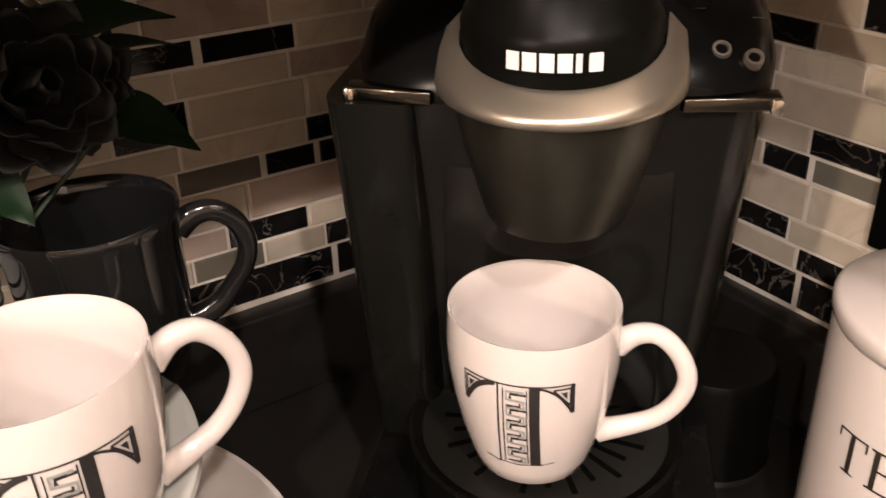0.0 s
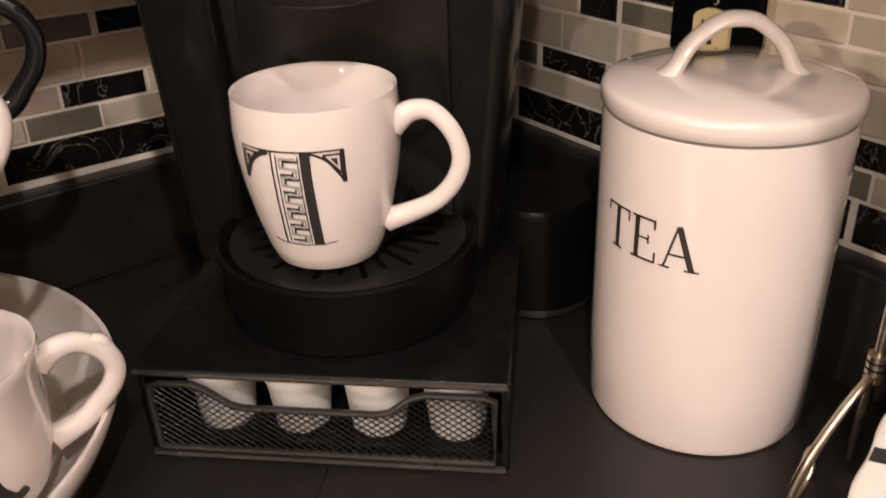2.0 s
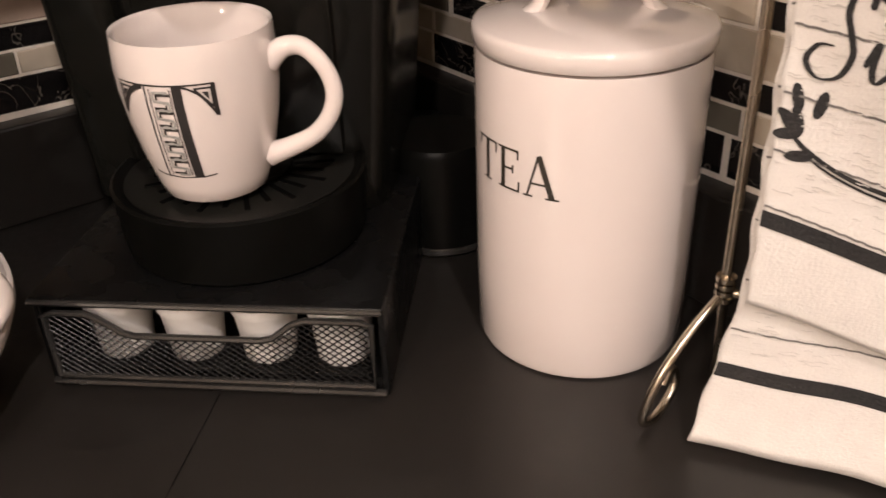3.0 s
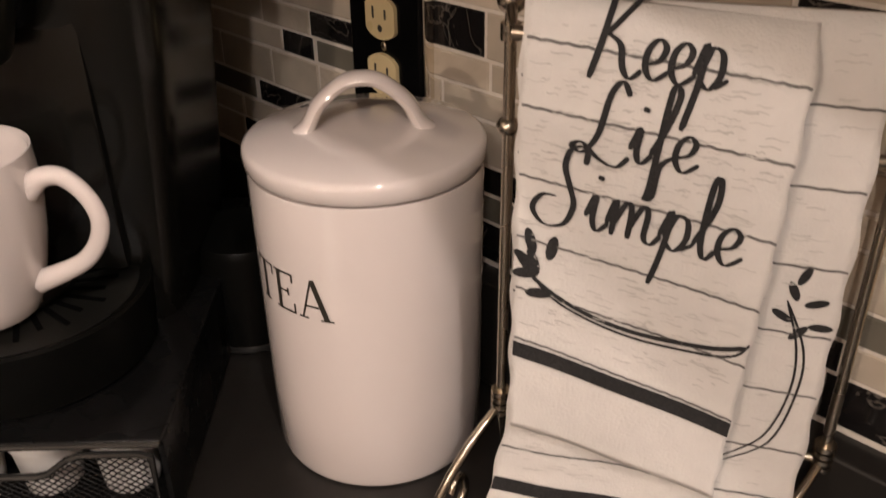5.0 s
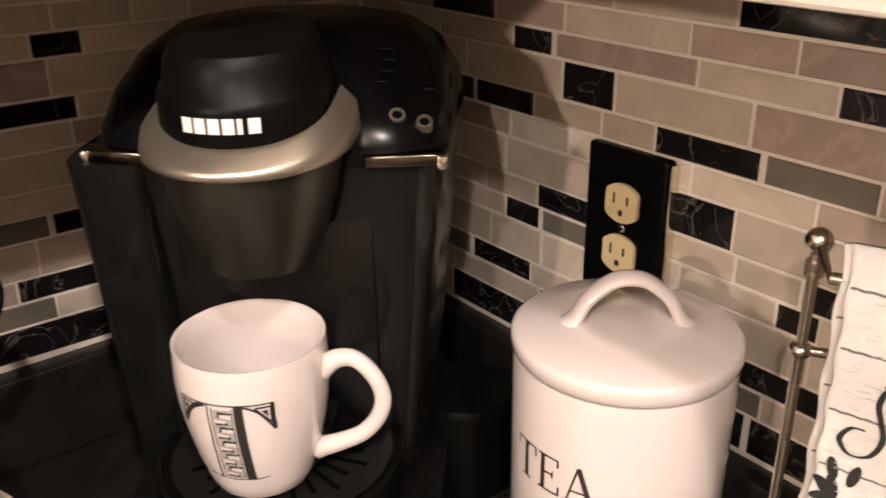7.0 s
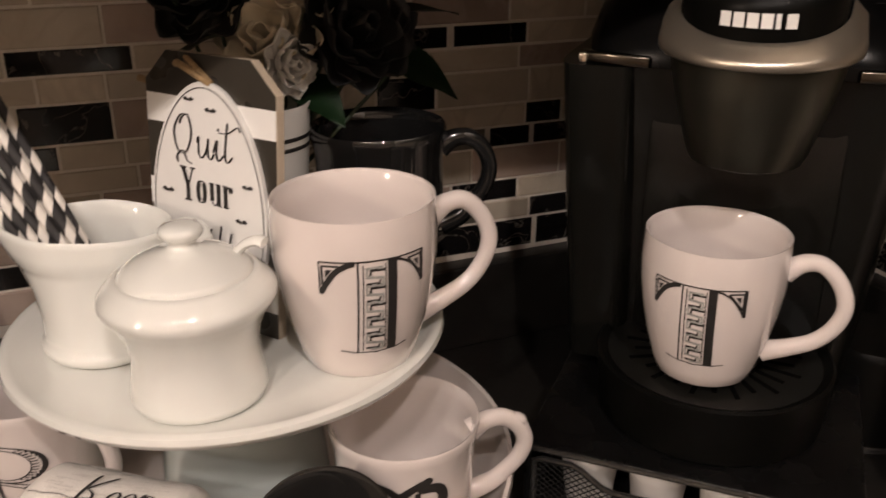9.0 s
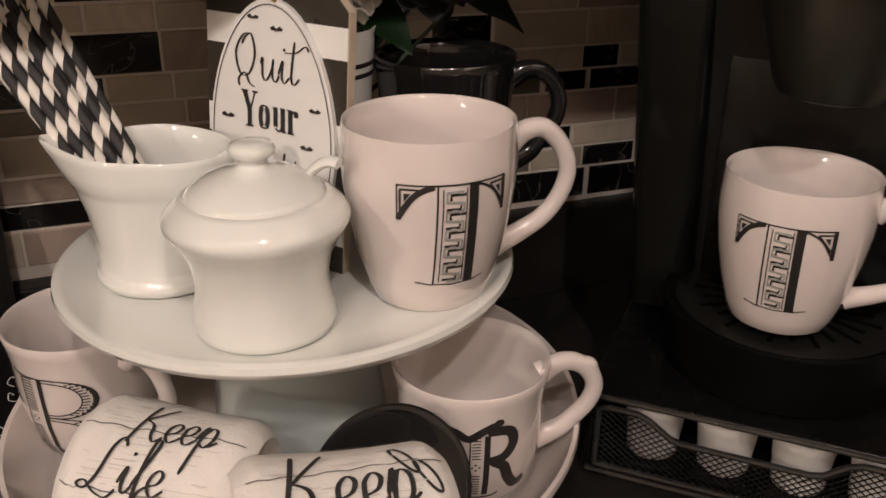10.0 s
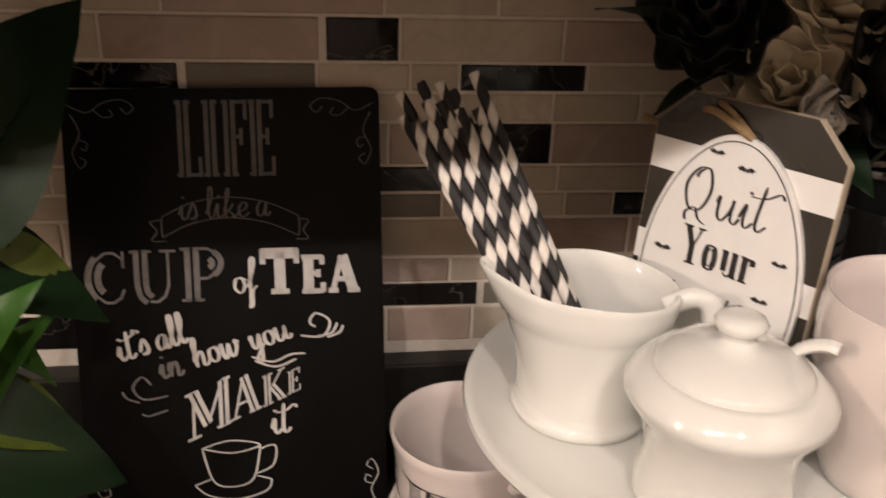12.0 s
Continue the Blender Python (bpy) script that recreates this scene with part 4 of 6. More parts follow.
GLYPH["w"] = (1.25, [[(0.0, 0.7), (0.14, 1.0), (0.12, 0.2), (0.32, 0.0), (0.6, 0.9), (0.58, 0.2), (0.8, 0.0), (1.1, 0.6), (1.05, 1.0), (1.3, 0.8)]])
GLYPH["y"] = (0.95, [[(0.0, 0.7), (0.14, 1.0), (0.12, 0.3), (0.35, 0.05), (0.72, 1.0)], [(0.72, 1.0), (0.62, 0.0), (0.4, -0.9), (0.1, -0.9), (0.3, -0.4), (0.98, 0.3)]])
GLYPH["k"] = (0.92, [[(0.0, 0.4), (0.4, 1.6), (0.36, 2.0), (0.22, 1.5), (0.12, 0.0)], [(0.66, 0.95), (0.4, 0.55), (0.25, 0.45), (0.55, 0.3), (0.7, 0.0), (0.95, 0.3)]])
GLYPH["'"] = (0.28, [[(0.22, 1.9), (0.14, 1.5)]])
GLYPH[" "] = (0.50, [])
BOW = [(math.sin(math.pi * i / 12), math.cos(math.pi * i / 12)) for i in range(13)]
# width, thick strokes, thin strokes, in units of the height
SLAB = {
    "L": (0.62, [[(0.2, 0), (0.2, 1)]], [[(0.02, 0.97), (0.38, 0.97)], [(0.02, 0.03), (0.58, 0.03)], [(0.57, 0), (0.57, 0.26)]]),
    "I": (0.46, [[(0.2, 0), (0.2, 1)]], [[(0.02, 0.97), (0.38, 0.97)], [(0.02, 0.03), (0.38, 0.03)]]),
    "F": (0.62, [[(0.2, 0), (0.2, 1)]], [[(0.02, 0.97), (0.58, 0.97)], [(0.57, 1), (0.57, 0.74)], [(0.2, 0.52), (0.46, 0.52)], [(0.46, 0.63), (0.46, 0.41)], [(0.02, 0.03), (0.38, 0.03)]]),
    "E": (0.66, [[(0.2, 0), (0.2, 1)]], [[(0.02, 0.97), (0.58, 0.97)], [(0.57, 1), (0.57, 0.76)], [(0.2, 0.52), (0.46, 0.52)], [(0.46, 0.63), (0.46, 0.41)], [(0.02, 0.03), (0.60, 0.03)], [(0.59, 0), (0.59, 0.26)]]),
    "C": (0.88, [[(0.42 - 0.26 * x, 0.5 + 0.38 * y) for x, y in BOW[2:11]]], [[(0.72, 0.68), (0.70, 0.86), (0.55, 0.97), (0.40, 0.97), (0.25, 0.86)], [(0.72, 0.28), (0.66, 0.12), (0.52, 0.03), (0.38, 0.03), (0.25, 0.14)], [(0.72, 1.0), (0.72, 0.68)]]),
    "U": (0.92, [[(0.22, 1), (0.22, 0.34), (0.26, 0.16), (0.36, 0.06)]], [[(0.02, 0.97), (0.42, 0.97)], [(0.56, 0.97), (0.86, 0.97)], [(0.71, 1), (0.71, 0.34), (0.64, 0.12), (0.50, 0.02), (0.36, 0.03)]]),
    "P": (0.82, [[(0.22, 0), (0.22, 1)], [(0.46 + 0.20 * x, 0.70 + 0.17 * y) for x, y in BOW[2:11]]], [[(0.02, 0.97), (0.50, 0.97), (0.62, 0.90)], [(0.22, 0.42), (0.50, 0.43), (0.62, 0.52)], [(0.02, 0.03), (0.42, 0.03)]]),
    "T": (0.86, [[(0.40, 0), (0.40, 0.95)], [(0.0, 0.90), (0.80, 0.90)]], [[(0.03, 1), (0.03, 0.66)], [(0.77, 1), (0.77, 0.66)], [(0.20, 0.04), (0.60, 0.04)]]),
    "A": (0.88, [[(0.38, 0.98), (0.66, 0.03)]], [[(0.36, 0.98), (0.12, 0.03)], [(0.20, 0.34), (0.56, 0.34)], [(0.0, 0.03), (0.26, 0.03)], [(0.50, 0.03), (0.84, 0.03)]]),
    "M": (1.06, [[(0.18, 0.97), (0.48, 0.20)], [(0.84, 0.97), (0.84, 0.03)]], [[(0.18, 0.97), (0.16, 0.03)], [(0.48, 0.20), (0.82, 0.97)], [(0.0, 0.97), (0.26, 0.97)], [(0.02, 0.03), (0.32, 0.03)], [(0.68, 0.03), (1.0, 0.03)], [(0.80, 0.97), (1.0, 0.97)]]),
    "K": (0.86, [[(0.2, 0), (0.2, 1)], [(0.36, 0.56), (0.70, 0.03)]], [[(0.70, 0.97), (0.24, 0.42)], [(0.02, 0.97), (0.38, 0.97)], [(0.02, 0.03), (0.38, 0.03)], [(0.56, 0.97), (0.82, 0.97)], [(0.52, 0.03), (0.84, 0.03)]]),
    "Y": (0.60, [[(0.13, 0.97), (0.30, 0.48)], [(0.30, 0.50), (0.30, 0.03)]], [[(0.50, 0.97), (0.34, 0.50)], [(0.0, 0.97), (0.26, 0.97)], [(0.40, 0.97), (0.60, 0.97)], [(0.16, 0.03), (0.44, 0.03)]]),
    "o": (0.52, [[(0.18 - 0.09 * x, 0.34 + 0.27 * y) for x, y in BOW[1:12]], [(0.26 + 0.09 * x, 0.34 + 0.27 * y) for x, y in BOW[1:12]]], [[(0.12, 0.63), (0.22, 0.645), (0.32, 0.63)], [(0.12, 0.05), (0.22, 0.035), (0.32, 0.05)]]),
    "u": (0.50, [[(0.10, 0.66), (0.10, 0.14)], [(0.35, 0.66), (0.35, 0.02)]], [[(0.0, 0.64), (0.12, 0.64)], [(0.26, 0.64), (0.38, 0.64)], [(0.10, 0.10), (0.20, 0.02), (0.32, 0.12)], [(0.36, 0.03), (0.46, 0.03)]]),
    "r": (0.42, [[(0.11, 0.66), (0.11, 0.02)], [(0.30, 0.62), (0.31, 0.48)]], [[(0.0, 0.64), (0.12, 0.64)], [(0.02, 0.03), (0.24, 0.03)], [(0.14, 0.52), (0.22, 0.63), (0.34, 0.62)]]),
}


def capitals(bm, word, x, base, h, place, thick, thin, turn=0.0, only="", wide=1.0):
    """Slab letters of thick and thin straight strokes; only="thick" draws the stems alone."""
    put = lambda u, v: place(x + u, base + u * math.tan(turn) + v)
    u0 = 0.0
    for ch in word:
        adv, heavy, light = SLAB[ch]
        for strokes, w in ((heavy, thick), (() if only else light, thin)):
            for st in strokes:
                ribbon(bm, [(u0 + px * h * wide, py * h) for px, py in st], w * h, put, 0.0, smooth=False)
        u0 += adv * h * wide
    return bm


# ---- wooden tag sign leaning behind the creamer ----


def tag_sign():
    m = Matrix.Translation((-0.0040, 0.4140, PLATE_Z + 0.0005)) @ pose(0, 0, 0, 0, 0, -52.5) @ pose(0, 0, 0, 84, 0, 0)
    # local x across, y up the board, z towards the viewer
    ob = thing("tag_sign", m, "striped wooden tag sign with a white egg on the upper tray", "sign")
    W, H, c = 0.0510, 0.163, 0.018
    outline = [(-W, 0), (W, 0), (W, H - c), (W - c, H), (-W + c, H), (-W, H - c)]
    part("board", plate(outline, 0.006, z=-0.006), EDGE_WOOD, ob)
    edges = [0.0, 0.016, 0.033, 0.068, 0.085, 0.120, 0.137, H]
    for i in range(7):
        y0, y1 = edges[i], edges[i + 1]
        cut = lambda yy: W - 0.0005 - max(0, yy - (H - c))
        pts = [(-cut(y0), y0), (cut(y0), y0)]
        if y0 < H - c < y1:
            pts += [(cut(H - c), H - c)]
        pts += [(cut(y1), y1), (-cut(y1), y1)]
        if y0 < H - c < y1:
            pts += [(-cut(H - c), H - c)]
        part("painted_stripe", plate(pts, 0.0004, z=0.0001), CARD_WHITE if i % 2 else CARD_BLACK, ob, smooth=False)
    egg = lambda s, n=56: [(0.0455 * s * math.cos(a) * (1 - 0.09 * math.sin(a)), 0.0765 + 0.0735 * s * math.sin(a)) for a in (2 * math.pi * i / n for i in range(n))]
    e = part("egg_panel", plate([(x, y - 0.002) for x, y in egg(1.0)], 0.0030, z=0.0006), CARD_WHITE, ob, "white egg-shaped panel")
    at = lambda s, h: (s, h, 0.0041)
    ln = bmesh.new()
    ring = egg(0.955)
    ribbon(ln, [(x, y - 0.002) for x, y in ring + ring[:2]], 0.0006, at, 0.0, smooth=False)
    part("outline", ln, INK, e, smooth=False)
    w1 = bmesh.new()
    script(w1, "Quit", -0.0255, 0.1035, 0.0122, at, 0.0017)
    part("script_word", w1, INK, e, "black script word Quit", smooth=False)
    w2 = bmesh.new()
    capitals(w2, "Your", -0.0215, 0.0755, 0.0210, at, 0.150, 0.05)
    part("bold_word", w2, INK, e, "bold black word Your", smooth=False)
    w3 = bmesh.new()
    for i in range(6):
        patch(w3, [(-0.024 + i * 0.008, 0.053), (-0.0225 + i * 0.008, 0.053), (-0.0205 + i * 0.008, 0.064 - 0.003 * (i % 2)), (-0.022 + i * 0.008, 0.064 - 0.003 * (i % 2))], at)
    part("print_bars", w3, INK, e, smooth=False)
    for bx, by, s in ((-0.012, 0.1365, 1.1), (0.005, 0.1315, 1.2), (-0.032, 0.0790, 1.3), (0.032, 0.0905, 1.1), (0.0265, 0.0690, 1.2)):
        b = bmesh.new()
        p = [(-0.004, 0.0016), (-0.0026, 0.0004), (-0.0016, 0.0008), (-0.0006, 0.0000), (0.0, 0.0012), (0.0006, 0.0000), (0.0016, 0.0008), (0.0026, 0.0004), (0.004, 0.0016), (0.0018, 0.0028), (0.0004, 0.0016), (0.0, 0.0020), (-0.0004, 0.0016), (-0.0018, 0.0028)]
        patch(b, [(bx + x * s, by + y * s - 0.001) for x, y in p], at)
        part("printed_bat", b, INK, e, "small black bat", smooth=False)
    tw = bmesh.new()
    tube(spline([(0.004, H - 0.016, 0.002), (-0.006, H - 0.010, 0.006), (-0.020, H - 0.006, 0.004), (-0.034, H - 0.012, -0.008), (-0.050, H - 0.022, -0.010), (-0.064, H - 0.020, -0.006)], 7), 0.0021, 8, tw)
    tube(spline([(0.004, H - 0.016, 0.001), (-0.010, H - 0.005, 0.003), (-0.028, H - 0.003, -0.007), (-0.044, H - 0.016, -0.012), (-0.060, H - 0.030, -0.012)], 7), 0.0017, 8, tw)
    part("twine", tw, TWINE, ob, "frayed jute twine")
    part("grommet", lathe([(0.003, 0.0), (0.0042, 0.0008), (0.0045, 0.0)], 16, squash=lambda a, r, z: (0.004 + r * math.cos(a), H - 0.016 + r * math.sin(a), z + 0.0006)), INK, ob)


tag_sign()

# ---- black mug ----
bmug = thing("mug", Matrix.Translation((0.1165, 0.446, PLATE_Z + 0.0005)), "glossy black ceramic mug at the edge of the upper tray", "mug")
BM = [(0, 0.003), (0.022, 0.003), (0.024, 0.0), (0.028, 0.001), (0.034, 0.008), (0.0400, 0.03), (0.0420, 0.055), (0.0425, 0.085), (0.0440, 0.098), (0.0448, 0.1035), (0.0438, 0.1052), (0.0420, 0.1040), (0.0405, 0.098), (0.039, 0.085), (0.038, 0.05), (0.03, 0.014), (0, 0.008)]
part("cup", lathe(BM, 64), BLACK_CERAMIC, bmug, angle=60)
hb = part("handle", mug_handle((0.0420, 0.088), (0.041, 0.030), 0.033, 0.0048), BLACK_CERAMIC, bmug)
hb.rotation_euler[2] = radians(-12)

# ---- cups in the lower bowl ----
CUP = [(0.030, 0.0), (0.0318, 0.0015), (0.0375, 0.012), (0.0415, 0.030), (0.0428, 0.050), (0.0432, 0.066), (0.0450, 0.078), (0.0462, 0.0845)]


def lower_cup(at, facing, handle_turn, letter, label, lean=(0, 0), curl=True):
    ob = thing("mug", Matrix.Translation(at) @ pose(0, 0, 0, lean[0], lean[1], 0) @ pose(0, 0, 0, 0, 0, facing), label, "mug", "white letter mugs")
    part("cup", lathe([(0, 0.002), (0.026, 0.002), (0.028, 0.0)] + CUP + [(0.0455, 0.0860), (0.0440, 0.0852), (0.0425, 0.078), (0.0405, 0.066), (0.040, 0.050), (0.0385, 0.030), (0.034, 0.012), (0.02, 0.007), (0, 0.0065)], 72), CERAMIC, ob, angle=60)
    h = part("handle", mug_handle((0.0435, 0.070), (0.0415, 0.022), 0.034, 0.0048, curl=curl), CERAMIC, ob)
    h.rotation_euler[2] = radians(handle_turn)
    bm = bmesh.new()
    place = around(profile_radius(CUP), 0)
    if letter == "R":
        wrap = place
        place = lambda s, h: wrap(s * 1.12 - 0.003, h * 1.05 + 0.002)
    if letter == "B":
        letter_stem(bm, place, -0.0205, 0.0135, 0.0645, 0.0050)
        bowl_stroke(bm, place, -0.006, 0.0260, 0.0645, 0.0370, 0.0092)
        bowl_stroke(bm, place, -0.006, 0.0280, 0.0370, 0.0050, 0.0096)
        ribbon(bm, [(-0.0285, 0.0690), (-0.0235, 0.0655), (-0.008, 0.0645), (-0.004, 0.0645)], 0.0010, place, 0.0)
    else:
        letter_stem(bm, place, -0.0075, 0.0085, 0.0560, 0.0145)
        ribbon(bm, [(-0.0235, 0.0480), (-0.0265, 0.0545), (-0.0225, 0.0600), (-0.015, 0.0585), (-0.0085, 0.0545), (-0.002, 0.0585), (0.005, 0.0630)], 0.0046, place, 0.0)
        patch(bm, [(-0.0205 + 0.0042 * math.cos(2 * math.pi * i / 14), 0.0475 + 0.0042 * math.sin(2 * math.pi * i / 14)) for i in range(14)], place)
        patch(bm, [(0.0065 + 0.0026 * math.cos(2 * math.pi * i / 14), 0.0635 + 0.0026 * math.sin(2 * math.pi * i / 14)) for i in range(14)], place)
        ribbon(bm, [(0.001, 0.0585), (0.012, 0.0570), (0.0150, 0.0490), (0.0105, 0.0410), (0.002, 0.0385)], 0.0060, place, 0.0)
        ribbon(bm, [(0.004, 0.0385), (0.010, 0.0340), (0.0130, 0.0250), (0.0180, 0.0170), (0.0245, 0.0185)], 0.0060, place, 0.0)
        ribbon(bm, [(-0.016, 0.0150), (-0.010, 0.0128), (0.004, 0.0128), (0.008, 0.0150)], 0.0012, place, 0.0)
    part("letter_print", bm, INK, ob, "black printed letter " + letter, smooth=False)


lower_cup((0.0900, 0.333, 0.0365), -97, 88, "R", "white ceramic mug with a black letter R in the lower bowl")
lower_cup((-0.120, 0.4580, 0.0395), -118, 62, "B", "white ceramic mug with a black letter B in the lower bowl", curl=False)

# ---- rolled towels and a black saucer in the front of the lower bowl ----


def rolled_towel(m, length, r, words, label, blotches=True):
    ob = thing("rolled_towel", m, label, "towel", "rolled kitchen towels")
    # local x along the roll, with a loose spiral end
    bm = bmesh.new()
    n, rings = 44, []
    rr = random.Random(len(words) + 3)
    steps = 26
    for k in range(steps + 1):
        x = length * k / steps
        ease = min(1.0, 0.80 + 0.20 * math.sin(min(1, k / 3) * math.pi / 2)) * min(1.0, 0.80 + 0.20 * math.sin(min(1, (steps - k) / 3) * math.pi / 2))
        rings.append([bm.verts.new((x, r * ease * math.cos(a) * (1.10 + 0.03 * math.sin(3 * a + x * 40)), r * ease * math.sin(a) * (0.94 + 0.03 * math.sin(2 * a + x * 60))))
                      for a in (2 * math.pi * i / n for i in range(n))])
    for p, q in zip(rings, rings[1:]):
        for i in range(n):
            j = (i + 1) % n
            bm.faces.new((p[i], p[j], q[j], q[i]))
    for ring, x in ((rings[0], 0.002), (rings[-1], length - 0.002)):
        c = [bm.verts.new((x + (0.006 if x < length / 2 else -0.006), v.co.y * 0.55, v.co.z * 0.55)) for v in ring]
        for i in range(n):
            j = (i + 1) % n
            bm.faces.new((ring[i], ring[j], c[j], c[i]))
        bm.faces.new(c)
    part("roll", bm, TOWEL, ob)

    def place(s, h, lift=0.0006):
        a, k = radians(112) - h / r, s / length * steps
        ease = (0.80 + 0.20 * math.sin(max(0.0, min(1, k / 3)) * math.pi / 2)) * (0.80 + 0.20 * math.sin(max(0.0, min(1, (steps - k) / 3)) * math.pi / 2))
        return (s, (r * ease * (1.10 + 0.03 * math.sin(3 * a + s * 40)) + lift) * math.cos(a), (r * ease * (0.94 + 0.03 * math.sin(2 * a + s * 60)) + lift) * math.sin(a))
    for word, x, base, size in words:
        ink = bmesh.new()
        script(ink, word, x, base, size, lambda u, v: place(u, v, 0.0011), size * 0.16)
        part("printed_word", ink, TOWEL_BLACK, ob, "black printed script", smooth=False)
    if len(words) == 1:
        for x0, h0 in ((0.078, 0.020), (0.087, 0.010)):
            leaf = bmesh.new()
            ribbon(leaf, [(x0 + 0.0032 * math.sin(t) - 0.004 * math.cos(t), h0 + 0.0085 * math.cos(t)) for t in (2 * math.pi * i / 14 for i in range(15))], 0.0016, place, 0.0)
            part("printed_leaf", leaf, TOWEL_BLACK, ob, smooth=False)
    for h in (0.045, 0.018, -0.012):
        line = bmesh.new()
        pts = [(length * i / 20, h + 0.0007 * math.sin(i * 1.7)) for i in range(1, 20)]
        ribbon(line, pts, 0.0007, place, 0.0, smooth=False)
        part("plank_line", line, TOWEL_LINE, ob, smooth=False)
    gr, gg = bmesh.new(), random.Random(len(words) * 7)
    for _ in range(160):
        s, h, w = gg.uniform(0.01, length - 0.02), gg.uniform(-0.05, 0.055), gg.uniform(0.003, 0.014)
        ribbon(gr, [(s + w * i / 4, h) for i in range(5)], gg.uniform(0.00025, 0.0006), place, 0.0, smooth=False)
    tagged(part("grain_print", gr, GRAIN, ob, smooth=False), kind="stuff")


rolled_towel(Matrix.Translation((-0.121, 0.335, 0.1000)) @ pose(0, 0, 0, 0, 4, -31) @ pose(0, 0, 0, 14, 0, 0), 0.092, 0.037,
             [("Keep", 0.030, 0.0125, 0.0115), ("Life", 0.017, -0.012, 0.0115)], "white printed kitchen towel rolled up in the lower bowl")
rolled_towel(Matrix.Translation((-0.061, 0.2505, 0.1035)) @ pose(0, 0, 0, 0, 7, -2) @ pose(0, 0, 0, 8, 0, 0), 0.102, 0.0365,
             [("Keep", 0.018, -0.003, 0.0165)], "second white printed kitchen towel rolled up in the lower bowl")
sau = thing("saucer", Matrix.Translation((0.0225, 0.2815, 0.0855)) @ pose(0, 0, 0, 63, 0, 6) @ Matrix.Scale(0.93, 4), "glossy black saucer leaning behind a rolled towel", "saucer")
part("foot_ring", lathe([(0.0205, -0.0031), (0.0215, -0.0056), (0.0235, -0.0058), (0.0250, -0.0029)], 56), BLACK_CERAMIC, sau)
part("dish", lathe([(0, -0.003), (0.027, -0.003), (0.040, 0.001), (0.0475, 0.006), (0.0485, 0.0078), (0.0468, 0.0080), (0.038, 0.0045), (0.024, 0.001), (0, 0.0)], 56), BLACK_CERAMIC, sau)

# ---- flowers in a striped pot behind the tag ----
vase = thing("flower_pot", Matrix.Translation((0.046, 0.4655, PLATE_Z + 0.0005)), "white pot with thin black stripes holding silk roses", "flower pot")
VP = [(0, 0.001), (0.018, 0.001), (0.020, 0.0), (0.0205, 0.004), (0.0250, 0.06), (0.0300, 0.120), (0.0305, 0.1225), (0.0290, 0.1220), (0.024, 0.06), (0.018, 0.01), (0, 0.008)]
part("pot", lathe(VP, 56), CARD_WHITE, vase)
for z in (0.062, 0.0705, 0.094, 0.1005):
    r = 0.0205 + 0.0045 * (z - 0.004) / 0.056 if z < 0.06 else 0.025 + 0.005 * (z - 0.06) / 0.06
    part("painted_band", lathe([(r + 0.0003, z), (r + 0.0006, z + 0.0006), (r + 0.0006, z + 0.0022), (r + 0.0005, z + 0.0028)], 56), INK, vase)


def petal(bm, m, w, h, cup, curl, n=6):
    rows = []
    for i in range(n + 1):
        v = i / n
        half = w * (0.28 + 0.72 * math.sin(min(1, v * 1.25) * math.pi / 2)) * (1 - 0.45 * max(0, v - 0.7) / 0.3) / 2
        row = []
        for j in range(n + 1):
            u = j / n * 2 - 1
            out = cup * math.sin(v * 1.9) + curl * max(0, v - 0.65) ** 2 * 4 * h
            row.append(bm.verts.new(m @ Vector((half * u, out - 0.35 * half * (1 - u * u) * 0 + 0.25 * w * (u * u) * -1, h * v - 0.10 * h * u * u + 0.0006 * math.sin(9 * u + 7 * v)))))
        rows.append(row)
    for a, b in zip(rows, rows[1:]):
        for j in range(n):
            bm.faces.new((a[j], a[j + 1], b[j + 1], b[j]))


def rose(at, r, mat, label, axis=(0, 0, 1), seed=1):
    g = random.Random(seed)
    q = Vector(axis).normalized().to_track_quat("Z", "Y").to_matrix().to_4x4()
    ob = thing("silk_rose", Matrix.Translation(at) @ q, label, "flower", "silk roses in the pot")
    bm = bmesh.new()
    for ring, (k, rad, h, cup, curl) in enumerate(((3, 0.10, 0.95, 0.12, 0.0), (5, 0.24, 0.95, 0.22, 0.10), (6, 0.40, 0.92, 0.32, 0.28), (8, 0.52, 0.80, 0.46, 0.50))):
        for i in range(k):
            a = 360 * i / k + ring * 31 + g.uniform(-9, 9)
            m = pose(0, 0, -0.25 * r, 0, 0, a) @ Matrix.Translation((0, rad * r * 0.8, 0)) @ pose(0, 0, 0, g.uniform(-8, 4) - 9 * ring, 0, g.uniform(-8, 8))
            petal(bm, m, r * (0.72 + 0.12 * ring), r * h * g.uniform(0.92, 1.08), r * cup, curl * 0.5)
    po = part("petals", bm, mat, ob, angle=180)
    so = po.modifiers.new("thickness", "SOLIDIFY")
    so.thickness = 0.0006
    stem_to = ob.matrix_world.inverted() @ Vector((0.046 + g.uniform(-0.008, 0.008), 0.4655 + g.uniform(-0.008, 0.008), PLATE_Z + 0.06))
    st = bmesh.new()
    tube(spline([(0, 0, -0.2 * r), (0, 0, -0.6 * r), stem_to * 0.6 + Vector((0, 0, -0.01)), stem_to], 5), 0.0018, 6, st)
    part("stem", st, STEM, ob)
    return ob


